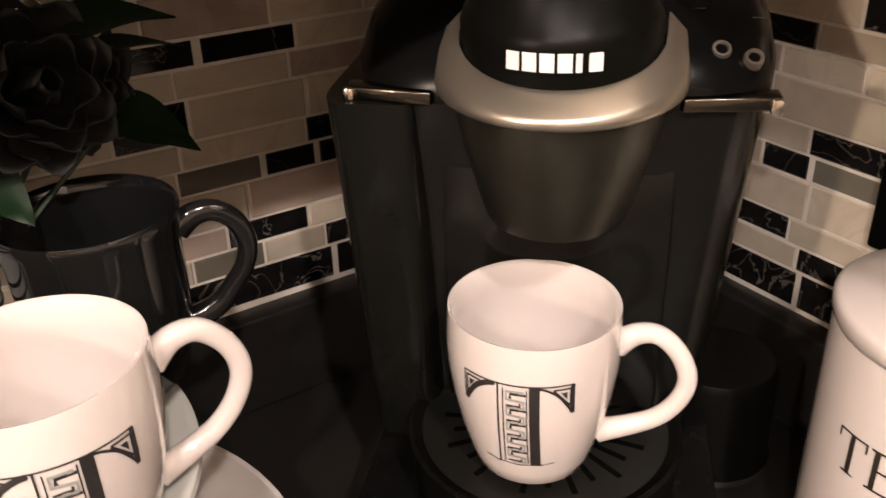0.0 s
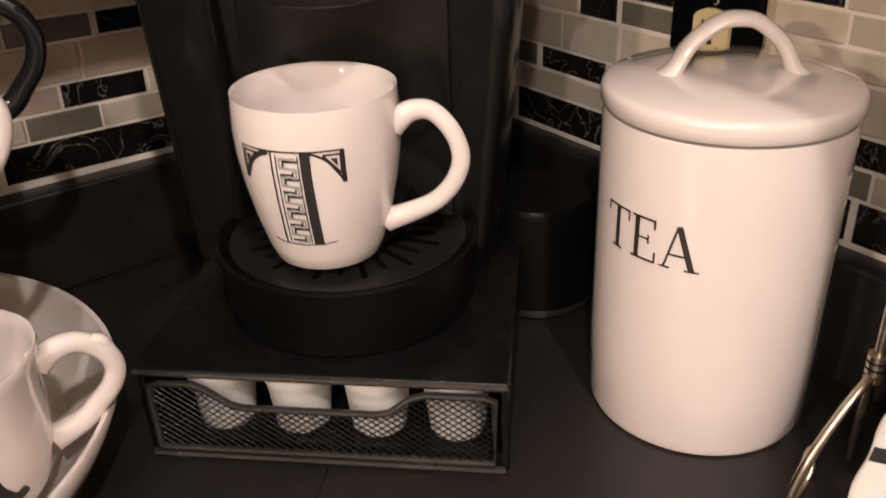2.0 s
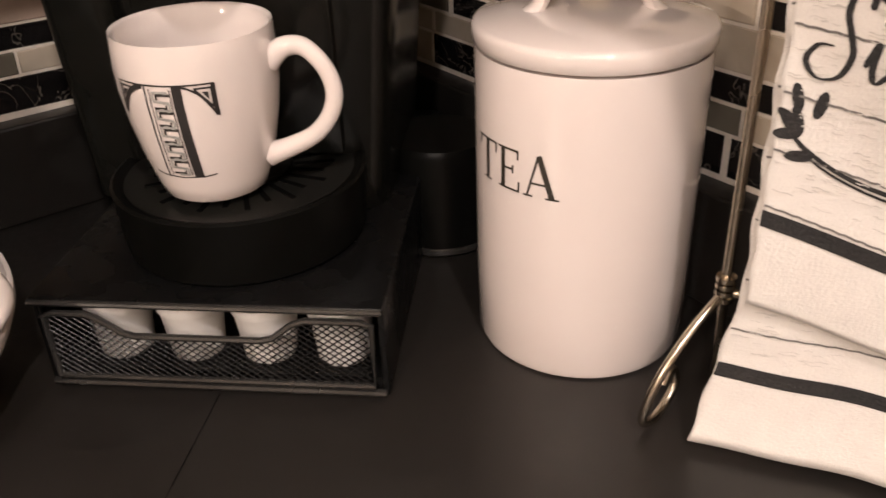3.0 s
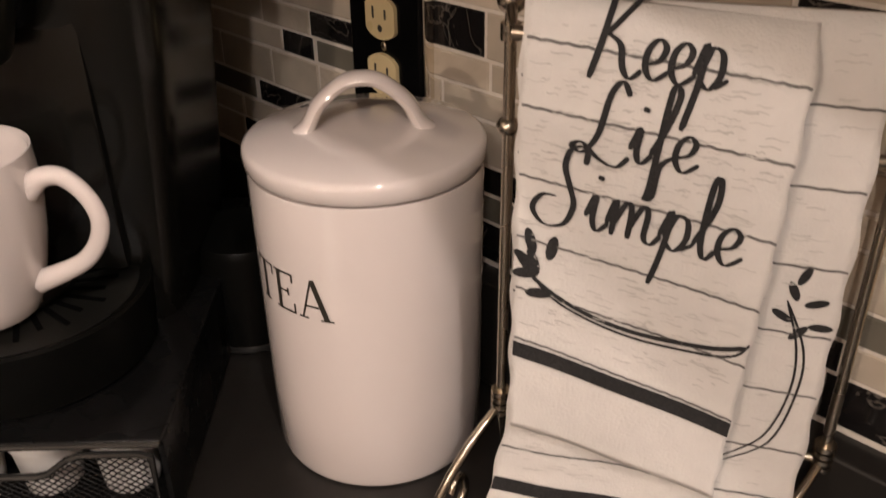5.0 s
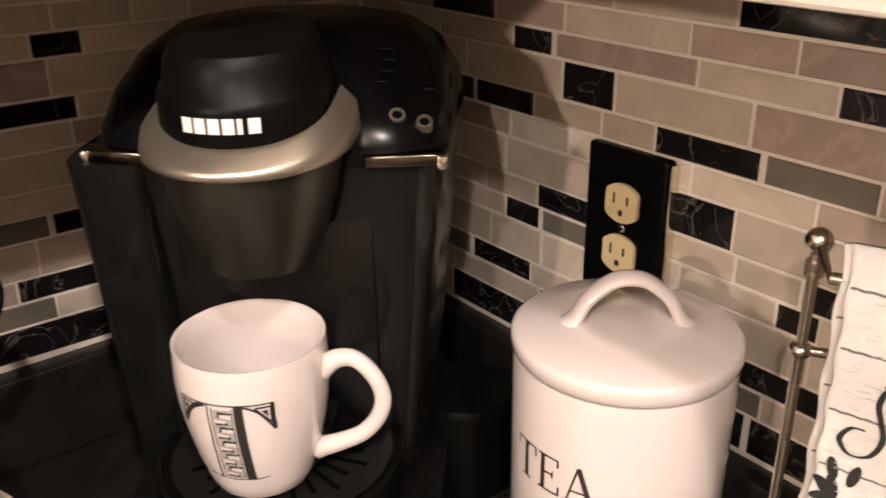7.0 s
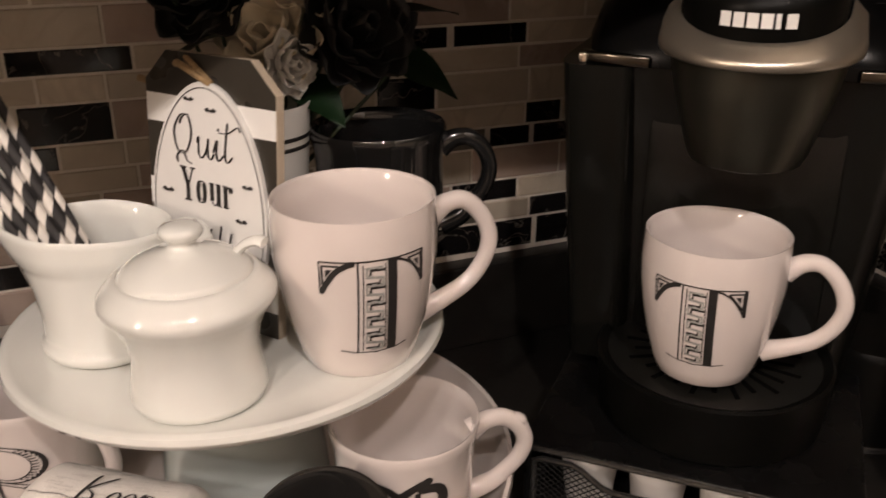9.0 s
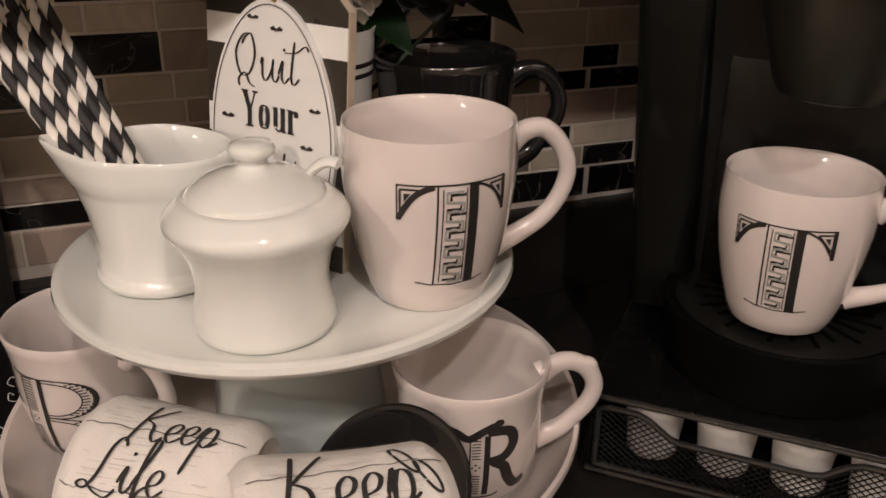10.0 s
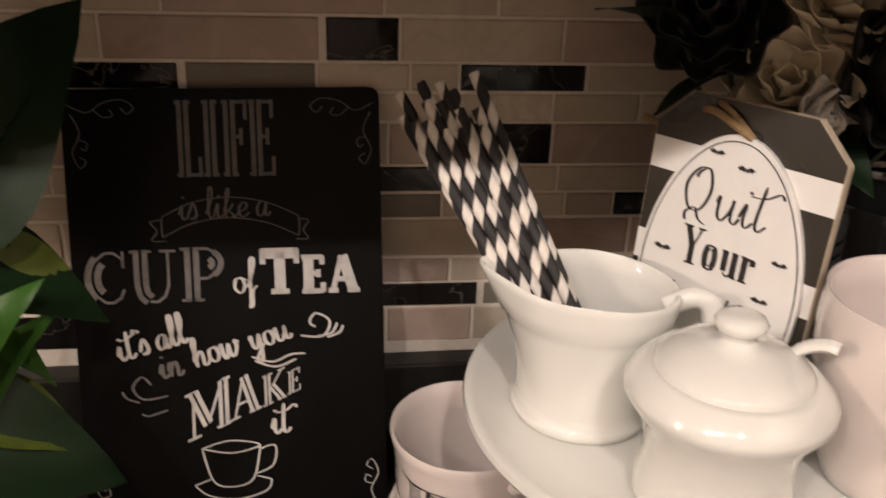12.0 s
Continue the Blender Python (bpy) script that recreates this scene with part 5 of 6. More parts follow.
CR, WH, BK = "cream silk rose in the striped pot", "folded white tissue among the roses in the striped pot", "black silk rose in the striped pot"
rose((0.058, 0.484, 0.322), 0.031, CREAM_PETAL, CR, (-0.5, -0.7, 0.6), 1)
# folded white tissue, built with the rose's petals
rose((0.062, 0.458, 0.312), 0.018, WHITE_TISSUE, WH, (0.5, -0.8, 0.1), 2)
rose((0.088, 0.500, 0.368), 0.033, CREAM_PETAL, CR, (0.0, -0.8, 0.7), 3)
rose((0.140, 0.515, 0.372), 0.030, CREAM_PETAL, CR, (0.2, -0.8, 0.5), 4)
rose((0.108, 0.468, 0.330), 0.036, BLACK_PETAL, BK, (0.3, -0.9, 0.3), 5)
rose((0.022, 0.515, 0.356), 0.034, BLACK_PETAL, BK, (-0.5, -0.7, 0.4), 6)
rose((0.040, 0.535, 0.400), 0.034, BLACK_PETAL, BK, (-0.4, -0.6, 0.6), 7)
rose((0.135, 0.500, 0.318), 0.030, BLACK_PETAL, BK, (0.6, -0.8, 0.0), 8)
rose((0.098, 0.520, 0.400), 0.030, BLACK_PETAL, BK, (0.1, -0.6, 0.7), 9)


def leaf_mesh(w, h, fold=0.25, droop=0.35, heart=True, n=10):
    bm = bmesh.new()
    rows = []
    for i in range(n + 1):
        v = i / n
        half = w / 2 * (math.sin(math.pi * min(1, (v * 0.92 + 0.08)) ** 0.62) ** (0.8 if heart else 1.0))
        row = []
        for j in range(5):
            u = j / 2 - 1
            row.append(bm.verts.new((half * u, h * v - (0.10 * h * abs(u) * (1 - v) if heart else 0), fold * abs(u) * half - droop * h * v * v + 0.02 * h * math.sin(8 * v + 2 * u))))
        rows.append(row)
    for a, b in zip(rows, rows[1:]):
        for j in range(4):
            if (a[j].co - b[j].co).length + (a[j + 1].co - b[j + 1].co).length > 1e-7:
                bm.faces.new((a[j], a[j + 1], b[j + 1], b[j]))
    return bm


def add_leaf(parent, at, toward, roll, w, h, mat, name="leaf", **kw):
    ob = part(name, leaf_mesh(w, h, **kw), mat, parent)
    d = Vector(toward).normalized()
    q = d.to_track_quat("Y", "Z").to_matrix().to_4x4()
    ob.matrix_local = parent.matrix_world.inverted() @ Matrix.Translation(at) @ q @ pose(0, 0, 0, 0, roll, 0)
    return ob


foliage = thing("silk_leaf_spray", Matrix.Translation((0.046, 0.4655, PLATE_Z + 0.055)), "dark silk leaves among the roses in the pot", "leaves")
for at, to, roll, w, h in (((0.005, 0.520, 0.345), (-0.8, 0.1, 0.5), 20, 0.036, 0.050), ((-0.005, 0.530, 0.375), (-0.7, 0.1, 0.6), -10, 0.040, 0.055), ((0.030, 0.500, 0.325), (-0.9, -0.1, -0.1), 10, 0.032, 0.048),
                           ((0.14, 0.500, 0.330), (0.8, -0.2, 0.3), 0, 0.034, 0.050), ((0.15, 0.495, 0.300), (0.8, -0.3, -0.3), 30, 0.034, 0.048), ((0.075, 0.470, 0.295), (0.3, -0.8, -0.2), 20, 0.030, 0.040), ((0.13, 0.48, 0.350), (0.8, -0.3, 0.3), 20, 0.034, 0.052)):
    add_leaf(foliage, at, to, roll, w, h, LEAF_DARK)
    st = bmesh.new()
    a = Vector(at) - Vector((0.046, 0.4655, PLATE_Z + 0.055))
    tube(spline([a, a * 0.6 + Vector((0, 0, 0.0)), (0, 0, 0)], 5), 0.0014, 6, st)
    part("stem", st, STEM, foliage)

# ---- framed saying on a black metal sign ----


def chalk_sign():
    m = Matrix.Translation((-0.2655, 0.5120, 0.0015)) @ pose(0, 0, 0, 90 - 16.6, 0, 0)
    ob = thing("chalkboard_sign", m, "black sign with chalk style lettering leaning against the tiled wall", "sign")
    W, H, r = 0.1010, 0.305, 0.007
    outl = []
    for cx, cy, a0 in ((W - r, r, -90), (W - r, H - r, 0), (-W + r, H - r, 90), (-W + r, r, 180)):
        outl += [(cx + r * math.cos(radians(a0 + 15 * k)), cy + r * math.sin(radians(a0 + 15 * k))) for k in range(7)]
    part("panel", plate(outl, 0.004, z=-0.004), CHALKBOARD, ob)
    at = lambda s, h: (s, h, 0.0006)

    def pen(strokes, mat, w=0.0011, nm="flourish", dx=0.0, dy=0.0):
        for st in strokes:
            b = bmesh.new()
            ribbon(b, [(x + dx, y + dy) for x, y in st], w, at, 0.3)
            part(nm, b, mat, ob, smooth=False)
    above = lambda s, h: (s, h, 0.0010)

    def slab_word(word, x, y, h, mat, thick=0.22, thin=0.06, turn=0.0, inline=0.0, wide=1.0):
        b = bmesh.new()
        capitals(b, word, x, y, h, at, thick, thin, turn, wide=wide)
        part("lettering", b, mat, ob, smooth=False)
        if inline:
            b = bmesh.new()
            capitals(b, word, x, y, h, above, inline, thin, turn, "thick", wide)
            part("inline", b, CHALKBOARD, ob, smooth=False)

    def brush(word, x, y, size, mat, turn=0.0, pen_w=0.0022):
        c, s = math.cos(turn), math.sin(turn)
        b = bmesh.new()
        script(b, word, 0, 0, size, lambda u, v: at(x + u * c - v * s, y + u * s + v * c), pen_w)
        part("brush_word", b, mat, ob, smooth=False)
    slab_word("LIFE", -0.0310, 0.2480, 0.0495, CHALK_GREY, 0.150, 0.045, 0, 0.030, 0.55)
    rib = [(-0.042, 0.2225), (-0.022, 0.2315), (0.002, 0.2345), (0.026, 0.2305), (0.046, 0.2215)]
    pen([rib, [(x, y - 0.0135) for x, y in rib], [(-0.042, 0.2225), (-0.0425, 0.2155), (-0.042, 0.209)], [(0.046, 0.2215), (0.0465, 0.215), (0.046, 0.208)],
         [(-0.042, 0.2205), (-0.0495, 0.2190), (-0.0455, 0.2130), (-0.0490, 0.2070), (-0.040, 0.2065)], [(0.046, 0.2195), (0.0525, 0.2180), (0.0490, 0.2120), (0.0520, 0.2060), (0.044, 0.2060)]], CHALK_GREY, 0.0009, "banner")
    brush("is like a", -0.031, 0.2200, 0.0098, CHALK_GREY, 0.03, 0.0015)
    slab_word("C", -0.0935, 0.1655, 0.0350, CHALK_GREY, 0.30, 0.05, 0, 0.05)
    slab_word("U", -0.0650, 0.1655, 0.0355, CHALK_GREY, 0.26, 0.05, 0, 0.05)
    slab_word("P", -0.0325, 0.1655, 0.0365, CHALK_GREY, 0.26, 0.05, 0, 0.05)
    brush("of", 0.0025, 0.1700, 0.0105, CHALK_WHITE, 0.1, 0.0022)
    slab_word("T", 0.0205, 0.1695, 0.0300, CHALK_WHITE, 0.24, 0.12)
    slab_word("E", 0.0465, 0.1695, 0.0245, CHALK_WHITE, 0.28, 0.14)
    slab_word("A", 0.0645, 0.1695, 0.0250, CHALK_WHITE, 0.28, 0.14)
    brush("it's all", -0.0740, 0.1264, 0.0099, CHALK_WHITE, 0.26, 0.0026)
    brush("in", -0.0480, 0.1135, 0.0098, CHALK_GREY, 0.2, 0.0026)
    brush("how", -0.0250, 0.1203, 0.0102, CHALK_WHITE, 0.285, 0.0026)
    brush("you", 0.0128, 0.1308, 0.0097, CHALK_WHITE, 0.30, 0.0026)
    pen([[(0.010, 0.1365), (0.024, 0.1325), (0.036, 0.1370), (0.046, 0.1375)], [(0.012, 0.1335), (0.026, 0.1290), (0.040, 0.1340)],
         [(0.043, 0.1500), (0.058, 0.1490), (0.063, 0.1590), (0.054, 0.1650), (0.0495, 0.1590), (0.0535, 0.1555)], [(0.054, 0.1490), (0.064, 0.1510), (0.068, 0.1580)], [(0.061, 0.1480), (0.069, 0.1510), (0.072, 0.1560)]],
        CHALK_WHITE, 0.0018, "flourish", 0.0015, -0.0100)
    pen([[(-0.030, 0.1120), (-0.046, 0.1100), (-0.053, 0.1180), (-0.047, 0.1255), (-0.041, 0.1200)], [(-0.049, 0.1080), (-0.057, 0.1110), (-0.060, 0.1160)], [(-0.031, 0.1020), (-0.043, 0.0985), (-0.048, 0.1000)]],
        CHALK_GREY, 0.0018, "flourish", -0.0140, -0.0100)
    for ch, x, y, h in (("M", -0.0335, 0.0680, 0.0335), ("A", -0.0040, 0.0815, 0.0280), ("K", 0.0175, 0.0905, 0.0215), ("E", 0.0345, 0.0985, 0.0160)):
        slab_word(ch, x, y, h, CHALK_WHITE, 0.20, 0.055, 0.41, 0.04, 0.9)
    brush("it", 0.0235, 0.0715, 0.0108, CHALK_WHITE, 0.1, 0.0026)
    cup = [[(-0.016, 0.0640), (-0.009, 0.0400), (0.006, 0.0360), (0.018, 0.0420), (0.023, 0.0650)],
           [(-0.016, 0.0640), (0.003, 0.0690), (0.023, 0.0650), (0.004, 0.0600), (-0.016, 0.0640)], [(0.022, 0.0620), (0.033, 0.0640), (0.031, 0.0500), (0.018, 0.0440)],
           [(-0.022, 0.0380), (-0.012, 0.0300), (0.008, 0.0270), (0.026, 0.0320), (0.030, 0.0400)], [(-0.022, 0.0380), (-0.010, 0.0425)], [(0.030, 0.0400), (0.020, 0.0430)]]
    pen(cup, CHALK_WHITE, 0.0013, "cup_drawing", -0.0080, -0.0005)
    for sx, sy in ((1, 1), (-1, 1), (1, -1), (-1, -1)):
        f = lambda x, y: (sx * (W - 0.004 - x), H / 2 + sy * (H / 2 - 0.006 - y))
        pen([[f(0, 0.004), f(0.012, 0.009), f(0.022, 0.003), f(0.034, 0.001), f(0.041, 0.006), f(0.037, 0.010), f(0.033, 0.006)],
             [f(0.016, 0.007), f(0.022, 0.012), f(0.028, 0.011), f(0.026, 0.007)],
             [f(0.002, 0.010), f(0.007, 0.022), f(0.002, 0.034), f(0.006, 0.044), f(0.010, 0.040), f(0.006, 0.037)],
             [f(0.005, 0.026), f(0.011, 0.028), f(0.010, 0.033), f(0.007, 0.031)]], CHALK_GREY if sy > 0 else CHALK_WHITE, 0.0008)


chalk_sign()

# ---- leafy pot plant at the end of the view ----
plant = thing("pot_plant", Matrix.Translation((-0.455, 0.440, 0.0)), "green leafy plant with variegated leaves in a dark pot", "plant")
part("pot", lathe([(0, 0.0), (0.045, 0.0), (0.050, 0.004), (0.060, 0.085), (0.063, 0.090), (0.060, 0.092), (0.056, 0.085), (0, 0.080)], 40), TERRACOTTA, plant)
gp = random.Random(9)
# LEAF_DARK here: leaves in silhouette, their shade put into the colour
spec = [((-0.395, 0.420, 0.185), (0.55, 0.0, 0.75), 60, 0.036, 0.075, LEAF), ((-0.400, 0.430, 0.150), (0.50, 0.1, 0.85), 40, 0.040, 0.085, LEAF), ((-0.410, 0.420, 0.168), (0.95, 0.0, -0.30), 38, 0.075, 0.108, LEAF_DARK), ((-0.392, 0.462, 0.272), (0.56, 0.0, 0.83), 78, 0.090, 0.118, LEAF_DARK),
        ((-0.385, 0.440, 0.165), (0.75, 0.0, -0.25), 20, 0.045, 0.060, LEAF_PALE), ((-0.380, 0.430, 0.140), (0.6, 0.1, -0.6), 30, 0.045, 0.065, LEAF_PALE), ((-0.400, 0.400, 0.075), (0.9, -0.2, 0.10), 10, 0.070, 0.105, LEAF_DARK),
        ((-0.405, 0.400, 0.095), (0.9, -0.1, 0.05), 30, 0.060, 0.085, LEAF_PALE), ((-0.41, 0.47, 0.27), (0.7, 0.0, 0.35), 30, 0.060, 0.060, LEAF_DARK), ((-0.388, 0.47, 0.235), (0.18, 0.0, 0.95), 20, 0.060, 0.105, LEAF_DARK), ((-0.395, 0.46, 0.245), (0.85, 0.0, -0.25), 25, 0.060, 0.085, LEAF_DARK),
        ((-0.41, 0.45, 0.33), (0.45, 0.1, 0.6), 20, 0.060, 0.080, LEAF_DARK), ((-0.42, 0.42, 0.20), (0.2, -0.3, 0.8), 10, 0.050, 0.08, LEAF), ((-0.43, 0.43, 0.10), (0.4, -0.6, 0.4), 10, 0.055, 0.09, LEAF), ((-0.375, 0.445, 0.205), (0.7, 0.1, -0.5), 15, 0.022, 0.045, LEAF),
        ((-0.365, 0.47, 0.245), (0.7, 0.0, -0.5), 60, 0.020, 0.040, LEAF_PALE)]
for at, to, roll, w, h, mat in spec:
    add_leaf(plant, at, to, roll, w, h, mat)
    st = bmesh.new()
    a = Vector(at) - Vector((-0.455, 0.440, 0.0))
    tube(spline([a, a * 0.75 + Vector((-0.006, 0, 0.0)), (0.006 * gp.uniform(-1, 1), 0.006 * gp.uniform(-1, 1), 0.078)], 5), 0.0017, 6, st)
    part("stem", st, STEM, plant)

# ---- wire stand with two hung towels ----
P0 = Vector((0.478, 0.078, 0.0))
DR = Vector((0.487, -0.873, 0.0)).normalized()
NN = Vector((-0.873, -0.487, 0.0)).normalized()
SPAN = 0.168


def wire_stand():
    ob = thing("towel_stand", Matrix.Translation(P0), "brushed nickel wire stand holding kitchen towels on the counter", "stand")
    loc = lambda s, o, z: DR * s + NN * o + Vector((0, 0, z))
    for k in (0.0, SPAN):
        post = part("post", tube([loc(k, 0, 0.078), loc(k, 0, 0.300)], 0.0028, 14), NICKEL, ob)
        part("top_ball", ball(0.0066, loc(k, 0, 0.3035)), NICKEL, post)
        b = bmesh.new()
        for z in (0.2875, 0.2915):
            tube([loc(k, 0, z - 0.0018), loc(k, 0, z + 0.0018)], 0.0047, 14, b)
        part("collar", b, NICKEL, post)
        part("knuckle", ball(0.0058, loc(k, 0, 0.2450), scale=(1, 1, 0.8)), NICKEL, post)
        w = bmesh.new()
        for i in range(4):
            z = 0.0765 + i * 0.0042
            tube([loc(k, 0, z - 0.0014), loc(k, 0, z + 0.0014)], 0.0056, 12, w)
        part("wrapped_joint", w, NICKEL, post)
        base = DR * k
        scroll = [base + Vector(v) for v in ((0, 0, 0.080), (-0.022, 0.001, 0.066), (-0.040, 0.003, 0.046), (-0.0495, 0.005, 0.026), (-0.049, 0.008, 0.010), (-0.038, 0.010, 0.0032), (-0.024, 0.013, 0.0050),
                                             (-0.0135, 0.015, 0.0135), (-0.014, 0.016, 0.024), (-0.022, 0.014, 0.0275), (-0.0265, 0.013, 0.0215))]
        part("scroll_foot", tube(spline(scroll, 7), 0.0027, 12), NICKEL, ob)
        back = [loc(k, 0.0, 0.080), loc(k, -0.012, 0.050), loc(k, -0.020, 0.020), loc(k, -0.022, 0.0035)]
        if k == 0.0:
            part("back_leg", tube(spline(back, 6), 0.0027, 12), NICKEL, ob)
    part("top_bar", tube([loc(0, 0, 0.3030), loc(0.006, 0.024, 0.2960), loc(SPAN - 0.006, 0.024, 0.2880), loc(SPAN, 0, 0.3030)], 0.0030, 12), NICKEL, ob)
    part("lower_bar", tube([loc(0, 0, 0.2450), loc(SPAN, 0, 0.2450)], 0.0026, 12), NICKEL, ob)
    part("foot_bar", tube([loc(0, 0, 0.0800), loc(SPAN, 0, 0.0800)], 0.0026, 12), NICKEL, ob)


wire_stand()


def cloth(s0, s1, zs, offs, ripple, seed, thick=0.003, skew=0.0, narrow=0.0):
    """A hanging sheet: heights zs with offsets in front of the bar; returns its bmesh and place(s, z)."""
    g = random.Random(seed)
    ph = [g.uniform(0, 6.28) for _ in range(4)]

    def off(s, z):
        o = float(np.interp(z, zs, offs))
        fall = min(1.0, max(0.0, (0.30 - z) / 0.18))
        return o + ripple * fall * (0.6 * math.sin(s * 52 + ph[0]) + 0.4 * math.sin(s * 95 + z * 14 + ph[1]))

    def place(s, z, lift=0.0008):
        s = s - 0.017 * max(0.0, 1 - z / 0.10) * (1 - s / 0.2)
        s = s0 + (s - s0) * (1 - narrow * min(1.0, max(0.0, (0.30 - z) / 0.19)))
        drop = skew * s * (0.22 + 0.78 * min(1.0, max(0.0, (0.312 - z) / 0.16)))
        return P0 + DR * s + NN * (off(s, z) + lift) + Vector((0, 0, z - drop))
    bm = bmesh.new()
    ns, nz = 40, 60
    lo, hi = zs[0], zs[-1]
    fr = [[bm.verts.new(place(s0 + (s1 - s0) * i / ns + 0.0008 * math.sin(j * 0.9 + (0 if i == 0 else 2)) * (i in (0, ns)), lo + (hi - lo) * j / nz, 0.0)) for i in range(ns + 1)] for j in range(nz + 1)]
    bk = [[bm.verts.new(v.co - NN * thick) for v in row] for row in fr]
    for j in range(nz):
        for i in range(ns):
            bm.faces.new((fr[j][i], fr[j][i + 1], fr[j + 1][i + 1], fr[j + 1][i]))
            bm.faces.new((bk[j][i], bk[j + 1][i], bk[j + 1][i + 1], bk[j][i + 1]))
    for i in range(ns):
        bm.faces.new((fr[0][i], bk[0][i], bk[0][i + 1], fr[0][i + 1]))
        bm.faces.new((fr[nz][i], fr[nz][i + 1], bk[nz][i + 1], bk[nz][i]))
    for j in range(nz):
        bm.faces.new((fr[j][0], fr[j + 1][0], bk[j + 1][0], bk[j][0]))
        bm.faces.new((fr[j][ns], bk[j][ns], bk[j + 1][ns], fr[j + 1][ns]))
    return bm, place


def streaks(place, s0, s1, z0, z1, count, seed):
    """Short thin streaks of the printed wood grain."""
    g, b = random.Random(seed), bmesh.new()
    for _ in range(count):
        s, z, w = g.uniform(s0, s1 - 0.012), g.uniform(z0, z1), g.uniform(0.002, 0.010)
        w = min(w, s1 - s - 0.001)
        ribbon(b, [(s + w * i / 6, z + 0.0003 * math.sin(i * 1.3 + s * 900)) for i in range(7)], g.uniform(0.00025, 0.0006), place, 0.0, smooth=False)
    return b


def strip(place, s0, s1, z, w, sag=0.0, n=40, rough=0.0):
    b = bmesh.new()
    pts = [(s0 + (s1 - s0) * i / n, z + sag * i / n + rough * math.sin(i * 2.3)) for i in range(n + 1)]
    return ribbon(b, pts, w, place, 0.0, smooth=False)


back_t = thing("kitchen_towel", Matrix.Translation((0, 0, 0)), "white cotton kitchen towel with black bands hung over the wire stand", "towel", "towels on the stand")
bmb, pb = cloth(0.010, 0.153, [0.006, 0.03, 0.06, 0.12, 0.22, 0.288, 0.302, 0.311], [0.040, 0.035, 0.031, 0.029, 0.031, 0.028, 0.026, 0.019], 0.0022, 3)
part("cloth", bmb, TOWEL, back_t, angle=180)
part("woven_band", strip(pb, 0.011, 0.152, 0.0530, 0.0085, -0.002), TOWEL_BLACK, back_t, "black woven band", smooth=False)
for z in (0.079, 0.109, 0.143, 0.176, 0.210, 0.246, 0.280):
    part("plank_line", strip(pb, 0.011, 0.152, z, 0.0011, -0.003, rough=0.0003), TOWEL_LINE, back_t, smooth=False)
wr = bmesh.new()
for d in (0.0, 0.003):
    ribbon(wr, [(0.131, 0.190), (0.139 + d, 0.165), (0.140 + d, 0.140), (0.133 + d, 0.113 - d), (0.116, 0.098 - d)], 0.0011, pb, 0.3)
part("printed_wreath", wr, TOWEL_BLACK, back_t, smooth=False)
for s, z, a in ((0.133, 0.195, 2.0), (0.143, 0.190, 0.3), (0.130, 0.182, 2.6), (0.1465, 0.178, 0.0), (0.136, 0.203, 1.2), (0.138, 0.174, 4.0)):
    lf = bmesh.new()
    patch(lf, [(s + 0.0052 * math.cos(t) * math.cos(a) - 0.0020 * math.sin(t) * math.sin(a), z + 0.0052 * math.cos(t) * math.sin(a) + 0.0020 * math.sin(t) * math.cos(a)) for t in (2 * math.pi * i / 12 for i in range(12))], pb)
    part("printed_leaf", lf, TOWEL_BLACK, back_t, smooth=False)

front_t = thing("kitchen_towel", Matrix.Translation((0, 0, 0)), "white cotton kitchen towel printed Keep Life Simple over the wire stand", "towel", "towels on the stand")
bmf, pf = cloth(0.013, 0.124, [0.104, 0.13, 0.17, 0.22, 0.270, 0.296, 0.307, 0.3135], [0.0385, 0.0390, 0.0395, 0.0425, 0.0415, 0.0365, 0.0310, 0.0225], 0.0018, 8, skew=0.24, narrow=0.08)
part("cloth", bmf, TOWEL, front_t, angle=180)
tagged(part("grain_print", streaks(pf, 0.014, 0.123, 0.165, 0.306, 420, 4), GRAIN, front_t, smooth=False), kind="stuff")
tagged(part("grain_print", streaks(pb, 0.011, 0.152, 0.065, 0.305, 420, 5), GRAIN, back_t, smooth=False), kind="stuff")
part("woven_band", strip(pf, 0.0135, 0.1235, 0.1525, 0.0085, -0.003), TOWEL_BLACK, front_t, "black woven band", smooth=False)
for z in (0.159, 0.187, 0.214, 0.243, 0.273, 0.299):
    part("plank_line", strip(pf, 0.014, 0.1235, z, 0.0011, -0.004, rough=0.0003), TOWEL_LINE, front_t, smooth=False)
for word, s, z, size in (("Keep", 0.040, 0.2905, 0.0138), ("Life", 0.0385, 0.2590, 0.0140), ("Simple", 0.0230, 0.2265, 0.0156)):
    b = bmesh.new()
    script(b, word, s, z, size, lambda u, v, lift=0.0008: pf(u, v - 0.01 * (u - 0.03), 0.0014), 0.0027)
    part("printed_word", b, TOWEL_BLACK, front_t, "black script word " + word, smooth=False)
sw = bmesh.new()
ribbon(sw, [(0.015, 0.203), (0.026, 0.192), (0.047, 0.1840), (0.075, 0.1820), (0.105, 0.1860), (0.122, 0.1920)], 0.0022, pf, 0.0)
ribbon(sw, [(0.016, 0.206), (0.028, 0.189), (0.047, 0.1815), (0.075, 0.1790), (0.105, 0.1825), (0.118, 0.1870), (0.123, 0.1940)], 0.0012, pf, 0.0)
part("printed_swoop", sw, TOWEL_BLACK, front_t, smooth=False)
